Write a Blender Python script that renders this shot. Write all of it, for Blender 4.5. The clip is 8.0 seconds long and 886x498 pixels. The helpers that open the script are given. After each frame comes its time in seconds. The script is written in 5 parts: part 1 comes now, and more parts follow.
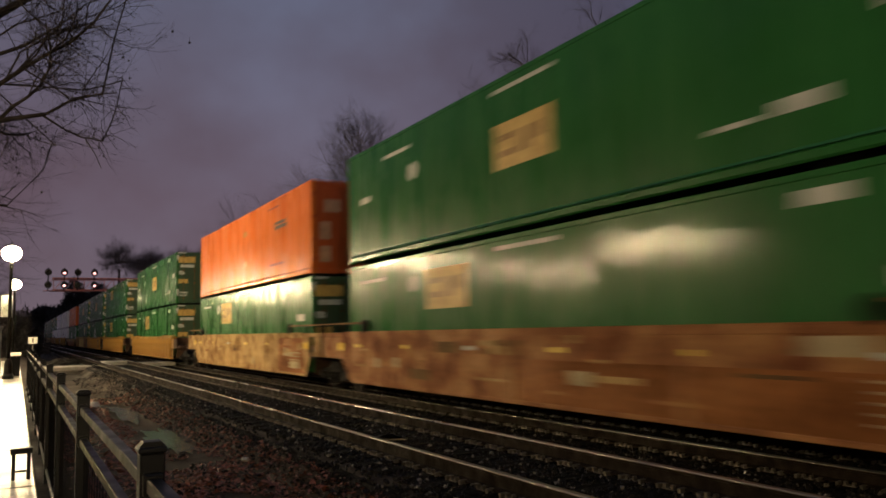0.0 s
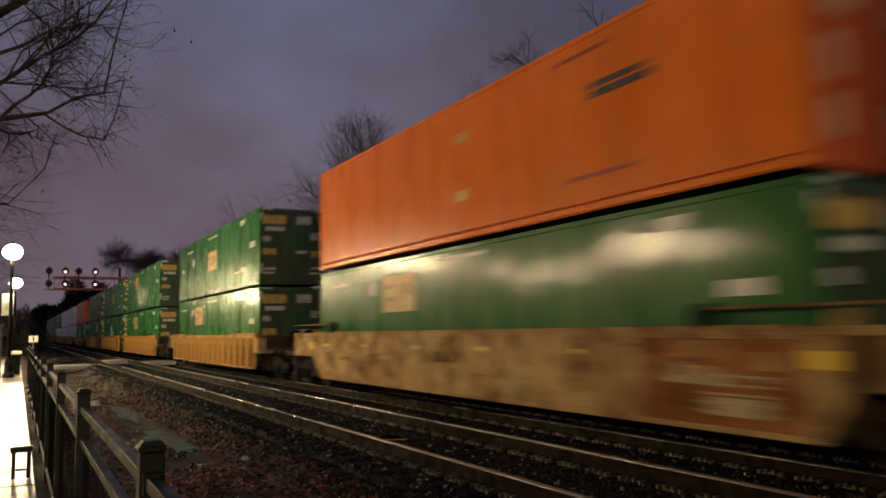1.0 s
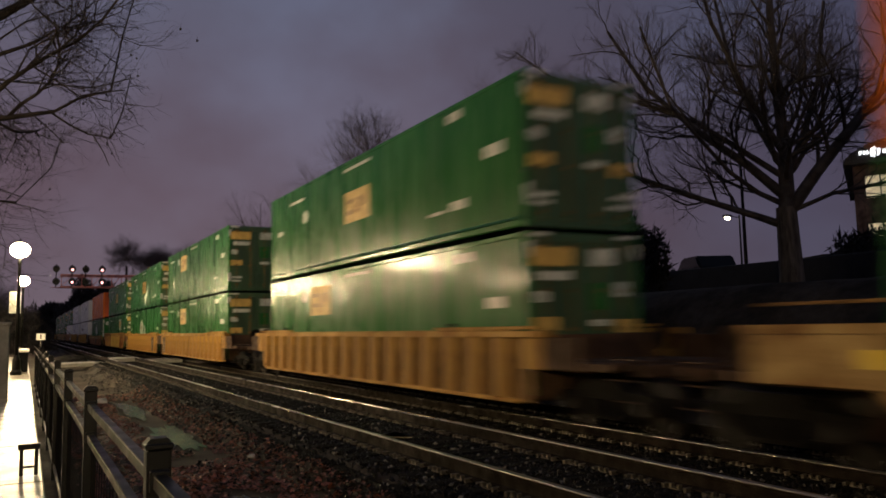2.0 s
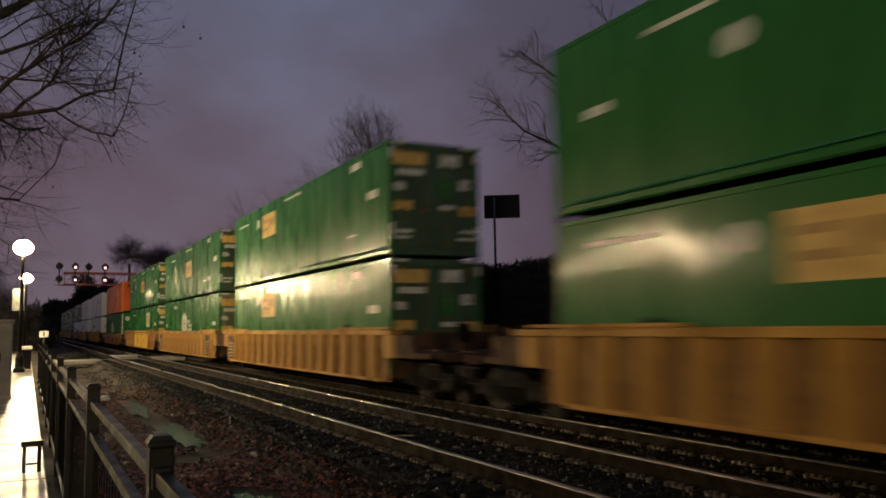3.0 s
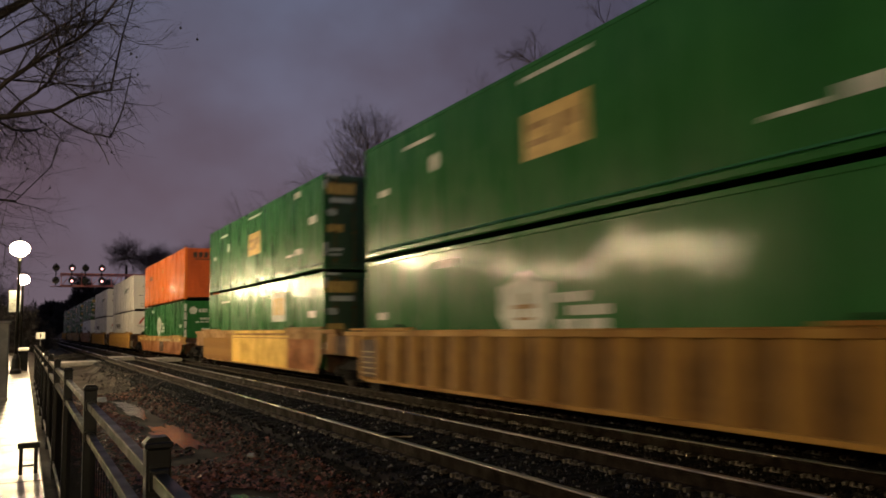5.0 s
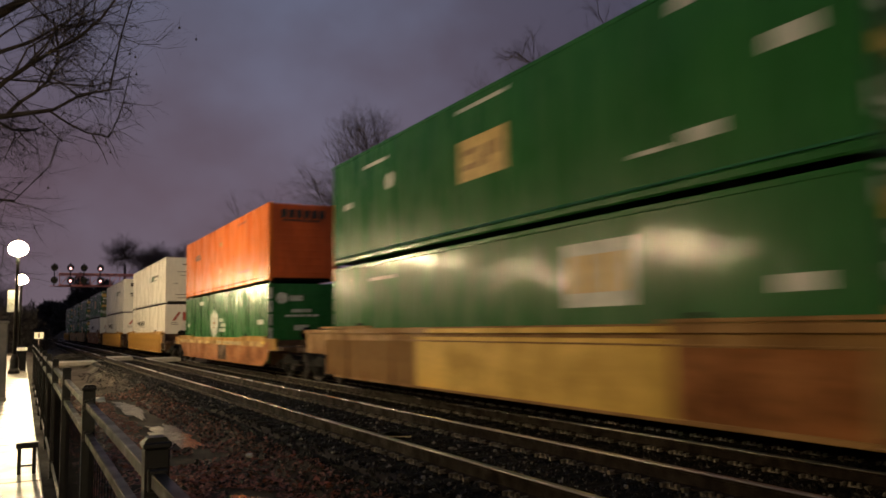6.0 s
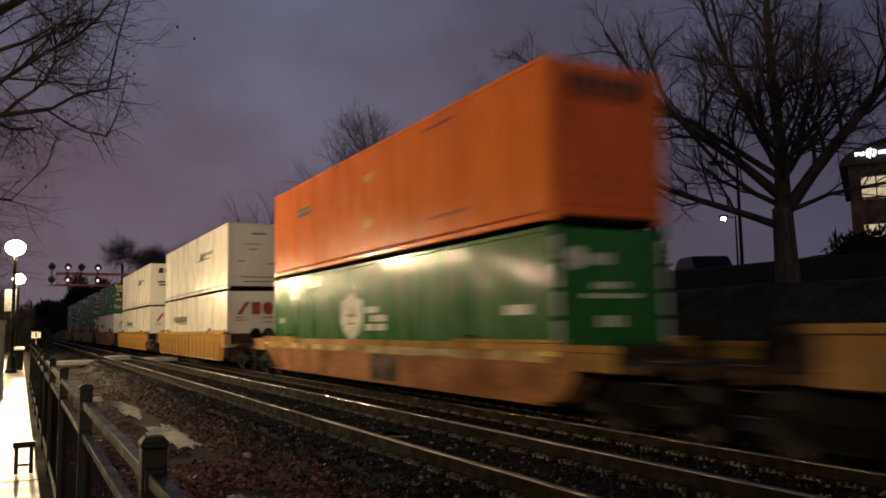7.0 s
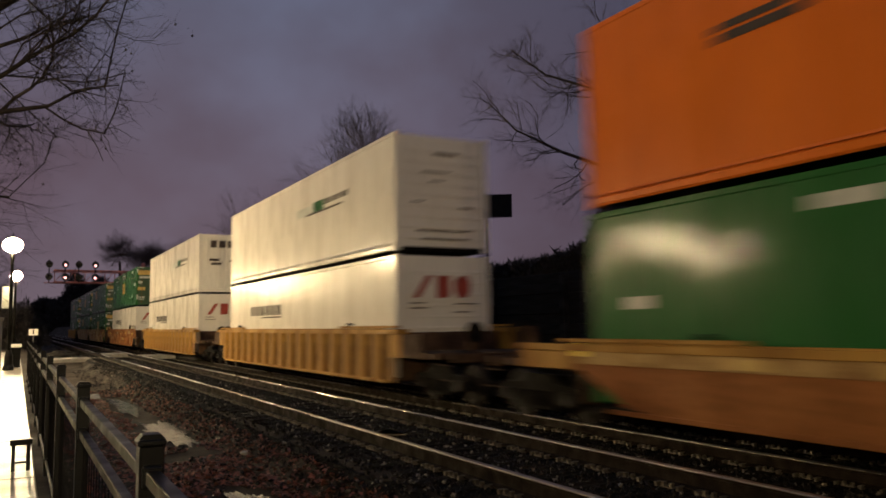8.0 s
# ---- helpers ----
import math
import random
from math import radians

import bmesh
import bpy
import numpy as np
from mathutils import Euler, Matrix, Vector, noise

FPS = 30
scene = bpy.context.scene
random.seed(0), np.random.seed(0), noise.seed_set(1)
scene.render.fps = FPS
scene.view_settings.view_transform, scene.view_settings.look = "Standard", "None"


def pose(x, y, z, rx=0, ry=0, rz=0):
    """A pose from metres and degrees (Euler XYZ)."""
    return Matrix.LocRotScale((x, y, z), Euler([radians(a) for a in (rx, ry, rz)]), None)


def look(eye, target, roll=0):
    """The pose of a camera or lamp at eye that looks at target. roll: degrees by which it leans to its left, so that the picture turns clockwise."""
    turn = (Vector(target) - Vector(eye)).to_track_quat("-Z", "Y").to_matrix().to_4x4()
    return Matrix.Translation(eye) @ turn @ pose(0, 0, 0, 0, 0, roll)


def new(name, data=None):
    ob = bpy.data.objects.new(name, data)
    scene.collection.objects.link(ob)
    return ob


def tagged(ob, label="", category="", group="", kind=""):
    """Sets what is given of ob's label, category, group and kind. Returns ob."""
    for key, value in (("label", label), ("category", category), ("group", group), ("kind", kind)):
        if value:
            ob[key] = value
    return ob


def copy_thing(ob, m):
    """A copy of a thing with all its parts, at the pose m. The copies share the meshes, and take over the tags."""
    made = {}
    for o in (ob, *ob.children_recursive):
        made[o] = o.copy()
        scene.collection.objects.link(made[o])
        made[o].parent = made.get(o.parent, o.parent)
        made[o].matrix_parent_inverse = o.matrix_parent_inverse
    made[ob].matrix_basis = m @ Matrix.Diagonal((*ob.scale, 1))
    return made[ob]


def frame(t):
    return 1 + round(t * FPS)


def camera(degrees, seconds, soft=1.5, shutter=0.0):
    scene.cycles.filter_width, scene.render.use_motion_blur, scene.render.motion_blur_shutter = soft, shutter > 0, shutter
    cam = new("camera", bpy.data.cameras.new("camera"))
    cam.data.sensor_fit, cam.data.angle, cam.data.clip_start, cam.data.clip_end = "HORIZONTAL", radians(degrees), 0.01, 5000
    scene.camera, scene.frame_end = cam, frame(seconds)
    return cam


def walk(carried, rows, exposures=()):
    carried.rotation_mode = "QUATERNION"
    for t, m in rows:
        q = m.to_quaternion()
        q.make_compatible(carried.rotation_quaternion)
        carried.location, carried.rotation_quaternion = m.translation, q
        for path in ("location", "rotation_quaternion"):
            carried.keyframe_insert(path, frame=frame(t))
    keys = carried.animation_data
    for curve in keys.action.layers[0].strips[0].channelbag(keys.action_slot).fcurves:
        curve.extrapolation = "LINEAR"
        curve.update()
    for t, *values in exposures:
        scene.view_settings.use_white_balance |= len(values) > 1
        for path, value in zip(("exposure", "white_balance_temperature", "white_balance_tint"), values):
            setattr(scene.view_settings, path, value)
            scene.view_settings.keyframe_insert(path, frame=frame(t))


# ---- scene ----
# Camera: hand-held at one spot beside the tracks. x points across the tracks, y along them, z = 0 is the top of the
# rails under the train.
cam = camera(59.74, 8.0, soft=1.7, shutter=0.95)
EYE = (0.0, 0.0, 1.68)
TURNS = [
    (0.0, 28.936, 5.859, -1.398),
    (0.5, 28.851, 5.855, -1.277),
    (1.0, 28.880, 5.884, -1.153),
    (1.5, 28.649, 5.833, -1.161),
    (3.0, 28.264, 5.629, -0.985),
    (3.5, 28.270, 5.642, -0.901),
    (4.0, 28.366, 5.644, -1.074),
    (4.5, 28.415, 5.686, -1.076),
    (6.0, 28.554, 5.701, -1.016),
    (6.5, 28.606, 5.735, -0.998),
    (7.0, 28.707, 5.691, -0.929),
    (7.5, 28.773, 5.663, -0.854),
    (8.0, 28.860, 5.560, -0.807),
]


def aim(yaw, pitch, roll):
    a, b = radians(yaw), radians(pitch)
    target = (EYE[0] + math.sin(a) * math.cos(b), EYE[1] + math.cos(a) * math.cos(b), EYE[2] + math.sin(b))
    return look(EYE, target, roll)


walk(cam, [(t, aim(a, b, c)) for t, a, b, c in TURNS])

# ---- light ----
world = bpy.data.worlds.new("dusk_sky")
scene.world = world
world.use_nodes = True


def dusk(wt):
    """Overcast dusk sky: violet near the horizon, blue-grey above, with soft cloud."""
    ns, ln = wt.nodes, wt.links
    ns.clear()
    tc = ns.new("ShaderNodeTexCoord")
    sep = ns.new("ShaderNodeSeparateXYZ")
    ln.new(tc.outputs["Generated"], sep.inputs[0])
    ramp = ns.new("ShaderNodeValToRGB")
    el = ramp.color_ramp.elements
    el[0].position, el[0].color = 0.0, (0.142, 0.097, 0.110, 1)
    el[1].position, el[1].color = 0.55, (0.098, 0.118, 0.178, 1)
    mid = el.new(0.16)
    mid.color = (0.144, 0.109, 0.139, 1)
    ln.new(sep.outputs["Z"], ramp.inputs[0])
    mp = ns.new("ShaderNodeMapping")
    mp.inputs["Scale"].default_value = (1.0, 1.0, 1.3)
    ln.new(tc.outputs["Generated"], mp.inputs[0])
    cl = ns.new("ShaderNodeTexNoise")
    cl.inputs["Scale"].default_value, cl.inputs["Detail"].default_value, cl.inputs["Roughness"].default_value = 2.6, 5, 0.5
    ln.new(mp.outputs[0], cl.inputs["Vector"])
    cr = ns.new("ShaderNodeValToRGB")
    ce = cr.color_ramp.elements
    ce[0].position, ce[0].color = 0.36, (0.84, 0.76, 0.77, 1)
    ce[1].position, ce[1].color = 0.64, (1.16, 1.30, 1.40, 1)
    ln.new(cl.outputs["Fac"], cr.inputs[0])
    mx = ns.new("ShaderNodeMix")
    mx.data_type, mx.blend_type = "RGBA", "MULTIPLY"
    mx.inputs["Factor"].default_value = 1
    ln.new(ramp.outputs[0], mx.inputs["A"])
    ln.new(cr.outputs[0], mx.inputs["B"])
    side = ns.new("ShaderNodeValToRGB")      # the afterglow lies along the track; the sky across it is darker and bluer
    se = side.color_ramp.elements
    se[0].position, se[0].color = 0.42, (1, 1, 1, 1)
    se[1].position, se[1].color = 0.80, (0.50, 0.56, 0.66, 1)
    ln.new(sep.outputs["X"], side.inputs[0])
    mx2 = ns.new("ShaderNodeMix")
    mx2.data_type, mx2.blend_type = "RGBA", "MULTIPLY"
    mx2.inputs["Factor"].default_value = 1
    ln.new(mx.outputs["Result"], mx2.inputs["A"])
    ln.new(side.outputs[0], mx2.inputs["B"])
    bg = ns.new("ShaderNodeBackground")
    bg.inputs["Strength"].default_value = 1.0
    ln.new(mx2.outputs["Result"], bg.inputs["Color"])
    out = ns.new("ShaderNodeOutputWorld")
    ln.new(bg.outputs[0], out.inputs[0])


dusk(world.node_tree)
scene.view_settings.exposure = 0.0
LAMP_POWER = 675


# ---- materials ----
def calc(ns, ln, operation, a, b):
    """A math node; a is a socket, b a socket or a number."""
    node = ns.new("ShaderNodeMath")
    node.operation = operation
    ln.new(a, node.inputs[0])
    if isinstance(b, float):
        node.inputs[1].default_value = b
    else:
        ln.new(b, node.inputs[1])
    return node.outputs[0]


def mat(name, colour, rough=0.6, metal=0.0, vary=0.25, scale=3.0, bump=0.2, bump_scale=40.0, tint=None, emit=None, power=0.0,
        streak=(1, 1, 1), coat=0.0, random_by=None, spec=0.5, patch=0.5, wavy=False):
    """A node material: base colour broken up at two scales, with relief, and roughness that follows the dirt."""
    m = bpy.data.materials.new(name)
    m.use_nodes = True
    ns, ln = m.node_tree.nodes, m.node_tree.links
    b = ns["Principled BSDF"]
    b.inputs["Metallic"].default_value = metal
    b.inputs["Specular IOR Level"].default_value = spec
    if coat:
        b.inputs["Coat Weight"].default_value, b.inputs["Coat Roughness"].default_value = coat, 0.035 if wavy else 0.12
    tc = ns.new("ShaderNodeTexCoord")
    mp = ns.new("ShaderNodeMapping")
    mp.inputs["Scale"].default_value = streak
    ln.new(tc.outputs["Object"], mp.inputs[0])
    n1 = ns.new("ShaderNodeTexNoise")
    n1.inputs["Scale"].default_value, n1.inputs["Detail"].default_value = scale, 6
    ln.new(mp.outputs[0], n1.inputs["Vector"])
    n2 = ns.new("ShaderNodeTexNoise")
    n2.inputs["Scale"].default_value, n2.inputs["Detail"].default_value = scale * 9, 4
    ln.new(mp.outputs[0], n2.inputs["Vector"])
    r = ns.new("ShaderNodeValToRGB")
    dark = tint or tuple(c * (1 - vary) ** 2 for c in colour)
    r.color_ramp.elements[0].position, r.color_ramp.elements[0].color = patch - 0.18, (*dark, 1)
    r.color_ramp.elements[1].position, r.color_ramp.elements[1].color = patch + 0.12, (*colour, 1)
    ln.new(n1.outputs["Fac"], r.inputs[0])
    hsv = ns.new("ShaderNodeHueSaturation")
    ln.new(r.outputs[0], hsv.inputs["Color"])
    mr = ns.new("ShaderNodeMapRange")
    mr.inputs["From Min"].default_value, mr.inputs["From Max"].default_value = 0.3, 0.7
    mr.inputs["To Min"].default_value, mr.inputs["To Max"].default_value = 1 - vary * 0.6, 1 + vary * 0.4
    ln.new(n2.outputs["Fac"], mr.inputs["Value"])
    value = mr.outputs[0]
    if random_by:
        src = ns.new("ShaderNodeObjectInfo") if random_by == "object" else ns.new("ShaderNodeNewGeometry")
        sock = src.outputs["Random"] if random_by == "object" else src.outputs["Random Per Island"]
        m2 = ns.new("ShaderNodeMapRange")
        m2.inputs["To Min"].default_value, m2.inputs["To Max"].default_value = 0.55, 1.4
        ln.new(sock, m2.inputs["Value"])
        mu = ns.new("ShaderNodeMath")
        mu.operation = "MULTIPLY"
        ln.new(value, mu.inputs[0])
        ln.new(m2.outputs[0], mu.inputs[1])
        value = mu.outputs[0]
    ln.new(value, hsv.inputs["Value"])
    ln.new(hsv.outputs[0], b.inputs["Base Color"])
    rr = ns.new("ShaderNodeMapRange")
    rr.inputs["From Min"].default_value, rr.inputs["From Max"].default_value = 0.35, 0.65
    rr.inputs["To Min"].default_value, rr.inputs["To Max"].default_value = min(1, rough * 1.35), rough * 0.8
    ln.new(n1.outputs["Fac"], rr.inputs["Value"])
    if wavy:
        # rain streaks and road film: glossy bands between dull ones
        film = ns.new("ShaderNodeTexNoise")
        film.inputs["Scale"].default_value, film.inputs["Detail"].default_value = 2.6, 3
        fm = ns.new("ShaderNodeMapping")
        fm.inputs["Scale"].default_value = (1.0, 1.4, 0.25)
        ln.new(tc.outputs["Object"], fm.inputs[0])
        ln.new(fm.outputs[0], film.inputs["Vector"])
        rr.inputs["From Min"].default_value, rr.inputs["From Max"].default_value = 0.40, 0.60
        rr.inputs["To Min"].default_value, rr.inputs["To Max"].default_value = rough * 1.3, rough * 0.8
        ln.new(film.outputs["Fac"], rr.inputs["Value"])
        shine = ns.new("ShaderNodeMapRange")
        shine.inputs["From Min"].default_value, shine.inputs["From Max"].default_value = 0.38, 0.62
        shine.inputs["To Min"].default_value, shine.inputs["To Max"].default_value = coat * 0.75, coat * 1.2
        ln.new(film.outputs["Fac"], shine.inputs["Value"])
        ln.new(shine.outputs[0], b.inputs["Coat Weight"])
    ln.new(rr.outputs[0], b.inputs["Roughness"])
    if bump:
        src_co = mp.outputs[0] if wavy else tc.outputs["Object"]
        n3 = ns.new("ShaderNodeTexNoise")
        n3.inputs["Scale"].default_value, n3.inputs["Detail"].default_value = bump_scale, 4
        ln.new(src_co, n3.inputs["Vector"])
        bp = ns.new("ShaderNodeBump")
        bp.inputs["Strength"].default_value, bp.inputs["Distance"].default_value = bump, 0.02
        height = n3.outputs["Fac"]
        if wavy:
            # each sheet panel leans a little its own way
            pos = ns.new("ShaderNodeSeparateXYZ")
            ln.new(tc.outputs["Object"], pos.inputs[0])
            info = ns.new("ShaderNodeObjectInfo")
            which = calc(ns, ln, "FLOOR", calc(ns, ln, "MULTIPLY", pos.outputs["Y"], 1.64), 0.0)
            which = calc(ns, ln, "ADD", which, calc(ns, ln, "MULTIPLY", info.outputs["Random"], 97.0))
            cell = ns.new("ShaderNodeTexWhiteNoise")
            cell.noise_dimensions = "1D"
            ln.new(which, cell.inputs["W"])
            lean = calc(ns, ln, "MULTIPLY", calc(ns, ln, "SUBTRACT", cell.outputs["Value"], 0.5), pos.outputs["Z"])
            height = calc(ns, ln, "ADD", height, calc(ns, ln, "MULTIPLY", lean, 2.6))
        ln.new(height, bp.inputs["Height"])
        ln.new(bp.outputs[0], b.inputs["Normal"])
        if coat:
            ln.new(bp.outputs[0], b.inputs["Coat Normal"])
    if emit:
        b.inputs["Emission Color"].default_value, b.inputs["Emission Strength"].default_value = (*emit, 1), power
    return m


STREAK = (1.0, 1.6, 0.22)
M_GREEN = mat("green_container_paint", (0.026, 0.128, 0.035), 0.26, coat=0.22, vary=0.22, scale=0.9, streak=STREAK, bump=0.52, bump_scale=5.5, wavy=True, tint=(0.021, 0.107, 0.030), spec=0.07)
M_GREEN_DARK = mat("dark_green_door_paint", (0.040, 0.095, 0.042), 0.4, vary=0.3, scale=1.3, streak=STREAK, bump=0.05)
M_ORANGE = mat("orange_container_paint", (0.75, 0.186, 0.026), 0.26, coat=0.22, vary=0.18, scale=0.9, streak=STREAK, bump=0.52, bump_scale=5.5, wavy=True, tint=(0.67, 0.160, 0.023), spec=0.07)
# orange ends: their dimmer, redder light put into the paint colour
M_ORANGE_END = mat("dim_lit_orange_end_paint", (0.66, 0.125, 0.030), 0.4, vary=0.2, scale=1.1, streak=STREAK, bump=0.05, spec=0.2)
M_WHITE = mat("white_container_paint", (0.72, 0.69, 0.62), 0.26, coat=0.22, vary=0.12, scale=1.1, streak=STREAK, bump=0.52, bump_scale=5.5, wavy=True, tint=(0.68, 0.645, 0.57), spec=0.07)
M_DOOR_PALE = mat("weathered_pale_green_door_paint", (0.14, 0.175, 0.085), 0.45, vary=0.3, scale=1.3, streak=STREAK, bump=0.05, tint=(0.08, 0.105, 0.05))
M_DECAL = mat("pale_decal_film", (0.55, 0.58, 0.52), 0.5, vary=0.2, scale=4, bump=0)
M_YELLOW = mat("yellow_decal_film", (0.60, 0.39, 0.10), 0.5, vary=0.2, scale=3, bump=0)
M_DARKMARK = mat("dark_marking", (0.045, 0.030, 0.022), 0.6, vary=0.2, scale=4, bump=0)
M_PEACH = mat("pale_orange_print", (0.66, 0.34, 0.19), 0.5, vary=0.2, scale=4, bump=0)
M_REDMARK = mat("red_marking", (0.36, 0.05, 0.03), 0.6, vary=0.2, scale=4, bump=0)
M_WELL_RIB = mat("ochre_car_paint", (0.44, 0.24, 0.043), 0.62, vary=0.4, scale=1.6, streak=(1, 1, 0.35), bump=0.3, tint=(0.18, 0.082, 0.02), spec=0.2)
M_WELL_DARK = mat("dark_ochre_plate", (0.20, 0.105, 0.026), 0.7, vary=0.4, scale=1.5, bump=0.3, tint=(0.09, 0.05, 0.025), spec=0.2)
M_LOGO = mat("brown_logo_print", (0.26, 0.14, 0.03), 0.5, vary=0.2, scale=3, bump=0)
M_WELL_TAN = mat("weathered_tan_car_paint", (0.47, 0.305, 0.115), 0.7, vary=0.5, scale=2.4, bump=0.4, tint=(0.15, 0.066, 0.024), patch=0.50, spec=0.2)
M_WELL_RUST = mat("rust_red_car_paint", (0.40, 0.19, 0.065), 0.7, vary=0.5, scale=1.8, bump=0.4, tint=(0.14, 0.042, 0.018), patch=0.52, spec=0.2)
M_WELL_PALE = mat("chalky_pale_paint", (0.48, 0.38, 0.22), 0.7, vary=0.3, scale=3, bump=0.1, spec=0.2)
M_WELL_BROWN = mat("brown_car_paint", (0.34, 0.185, 0.058), 0.65, vary=0.45, scale=1.4, streak=(1, 1, 0.4), bump=0.3, tint=(0.15, 0.075, 0.025), spec=0.2)
M_WELL_RED = mat("dark_rust_red_plate", (0.30, 0.112, 0.028), 0.66, vary=0.45, scale=1.2, streak=(1, 0.6, 1), bump=0.3, tint=(0.14, 0.050, 0.016), spec=0.15)
# brown end steel, with the shade between the cars put into its colour
M_WELL_END = mat("dark_brown_end_steel", (0.085, 0.045, 0.024), 0.7, vary=0.45, scale=2.2, bump=0.3, tint=(0.03, 0.018, 0.012), spec=0.2)
M_CABINET = mat("grey_cabinet_paint", (0.22, 0.21, 0.185), 0.5, vary=0.2, scale=2, bump=0.1)
M_WELL_GOLD = mat("fresh_yellow_panel_paint", (0.72, 0.45, 0.08), 0.5, vary=0.2, scale=1.5, bump=0.1, spec=0.2)
M_REFLECTOR = mat("yellow_reflector", (0.9, 0.62, 0.06), 0.3, vary=0.1, bump=0)
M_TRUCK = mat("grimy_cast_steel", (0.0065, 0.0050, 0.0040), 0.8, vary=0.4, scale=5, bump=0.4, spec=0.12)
M_WHEEL = mat("worn_wheel_steel", (0.022, 0.017, 0.014), 0.6, vary=0.4, scale=5, bump=0.2, spec=0.2)
M_RAIL = mat("polished_rail_head", (0.42, 0.37, 0.32), 0.27, metal=1.0, vary=0.25, scale=2, streak=(1, 0.1, 1), bump=0.08)
M_CLIP = mat("bright_spike_steel", (0.26, 0.225, 0.18), 0.36, metal=0.9, vary=0.4, scale=8, bump=0.2)
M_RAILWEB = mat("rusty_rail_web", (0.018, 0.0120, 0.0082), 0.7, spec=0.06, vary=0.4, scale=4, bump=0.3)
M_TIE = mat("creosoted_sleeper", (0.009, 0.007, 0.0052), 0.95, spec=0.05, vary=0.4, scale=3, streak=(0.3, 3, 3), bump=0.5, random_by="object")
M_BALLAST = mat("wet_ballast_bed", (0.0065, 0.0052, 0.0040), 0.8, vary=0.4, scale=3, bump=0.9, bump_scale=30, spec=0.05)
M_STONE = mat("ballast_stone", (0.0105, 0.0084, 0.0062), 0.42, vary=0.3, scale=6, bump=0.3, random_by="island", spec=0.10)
M_STONE_GLINT = mat("glint_ballast_stone", (0.13, 0.112, 0.088), 0.30, vary=0.3, scale=6, bump=0.3, random_by="island", spec=0.4)
M_LEAF = mat("wet_fallen_leaf", (0.19, 0.055, 0.027), 0.5, vary=0.3, scale=6, bump=0.2, random_by="island")
M_WATER = mat("puddle_water", (0.085, 0.074, 0.058), 0.16, vary=0.3, scale=2, bump=0.12, bump_scale=9)
M_WALK = mat("wet_concrete_walk", (0.105, 0.095, 0.076), 0.34, vary=0.35, scale=1.5, bump=0.2, random_by="object", spec=0.35)
M_CONCRETE = mat("grey_concrete", (0.30, 0.28, 0.25), 0.75, vary=0.3, scale=0.7, bump=0.3)
M_DARKCONC = mat("sooty_concrete", (0.022, 0.019, 0.018), 0.9, vary=0.3, scale=0.4, bump=0.2)
M_IRON = mat("black_powder_coat", (0.006, 0.006, 0.006), 0.36, vary=0.3, scale=5, bump=0, spec=0.16)
M_BARK = mat("grey_brown_bark", (0.08, 0.062, 0.048), 0.85, vary=0.4, scale=4, streak=(3, 3, 0.5), bump=0.8, bump_scale=18)
M_TWIG = mat("dark_twig", (0.045, 0.034, 0.029), 0.85, vary=0.3, scale=4, bump=0)
# far trees: dusk haze put into a paler twig colour
M_HAZE_TWIG = mat("haze_pale_far_twig", (0.105, 0.080, 0.080), 0.9, vary=0.3, scale=4, bump=0, spec=0.1)
M_STEEL = mat("dull_grey_steel", (0.20, 0.19, 0.18), 0.5, metal=0.4, vary=0.3, scale=3, bump=0)
M_GLOBE_FILL = mat("fill_flood_globe", (0.9, 0.85, 0.7), 0.3, vary=0, bump=0, emit=(1.0, 0.755, 0.41), power=LAMP_POWER * 2.0)
M_GLOBE = mat("glowing_lamp_globe", (0.9, 0.85, 0.7), 0.3, vary=0, bump=0, emit=(1.0, 0.755, 0.41), power=LAMP_POWER)
M_GROUND = mat("damp_earth", (0.046, 0.034, 0.024), 0.85, vary=0.5, scale=0.6, bump=0.8, bump_scale=9, tint=(0.020, 0.015, 0.011), spec=0.08)
M_ASPHALT = mat("wet_asphalt", (0.045, 0.045, 0.048), 0.45, vary=0.3, scale=0.8, bump=0.3)
M_WOODS = mat("winter_woods", (0.030, 0.024, 0.022), 0.95, vary=0.4, scale=0.4, bump=0)
M_SIGNAL_RED = mat("lit_red_signal", (0.9, 0.4, 0.4), 0.4, vary=0, bump=0, emit=(1.0, 0.42, 0.42), power=4)
# gantry steel takes the red glow of its signals into the colour
M_GANTRY = mat("glow_red_gantry", (0.40, 0.13, 0.13), 0.6, vary=0.3, scale=2, bump=0)
M_SIGN_WHITE = mat("white_sign_sheet", (0.78, 0.76, 0.70), 0.35, vary=0.1, bump=0)
M_WINDOW_LIT = mat("lit_office_window", (0.7, 0.6, 0.45), 0.4, vary=0, bump=0, emit=(1.0, 0.80, 0.50), power=0.5)
M_LIT_SIGN = mat("lit_sign_face", (0.9, 0.9, 0.9), 0.4, vary=0, bump=0, emit=(0.93, 0.96, 1.0), power=3.5)
M_GLASS_DARK = mat("dark_window_glass", (0.006, 0.006, 0.008), 0.2, vary=0.1, bump=0, spec=0.06)
M_CAR = mat("dark_car_paint", (0.008, 0.008, 0.009), 0.35, vary=0.2, bump=0, spec=0.2)
M_HEADLIGHT = mat("lit_car_headlight", (0.9, 0.9, 0.9), 0.3, vary=0, bump=0, emit=(1, 0.95, 0.85), power=10)
M_FARLAMP = mat("far_lamp_lens", (0.9, 0.85, 0.7), 0.3, vary=0, bump=0, emit=(1.0, 0.80, 0.50), power=14)
M_BRICK = mat("brown_brick", (0.10, 0.055, 0.04), 0.8, vary=0.35, scale=2, bump=0.4)


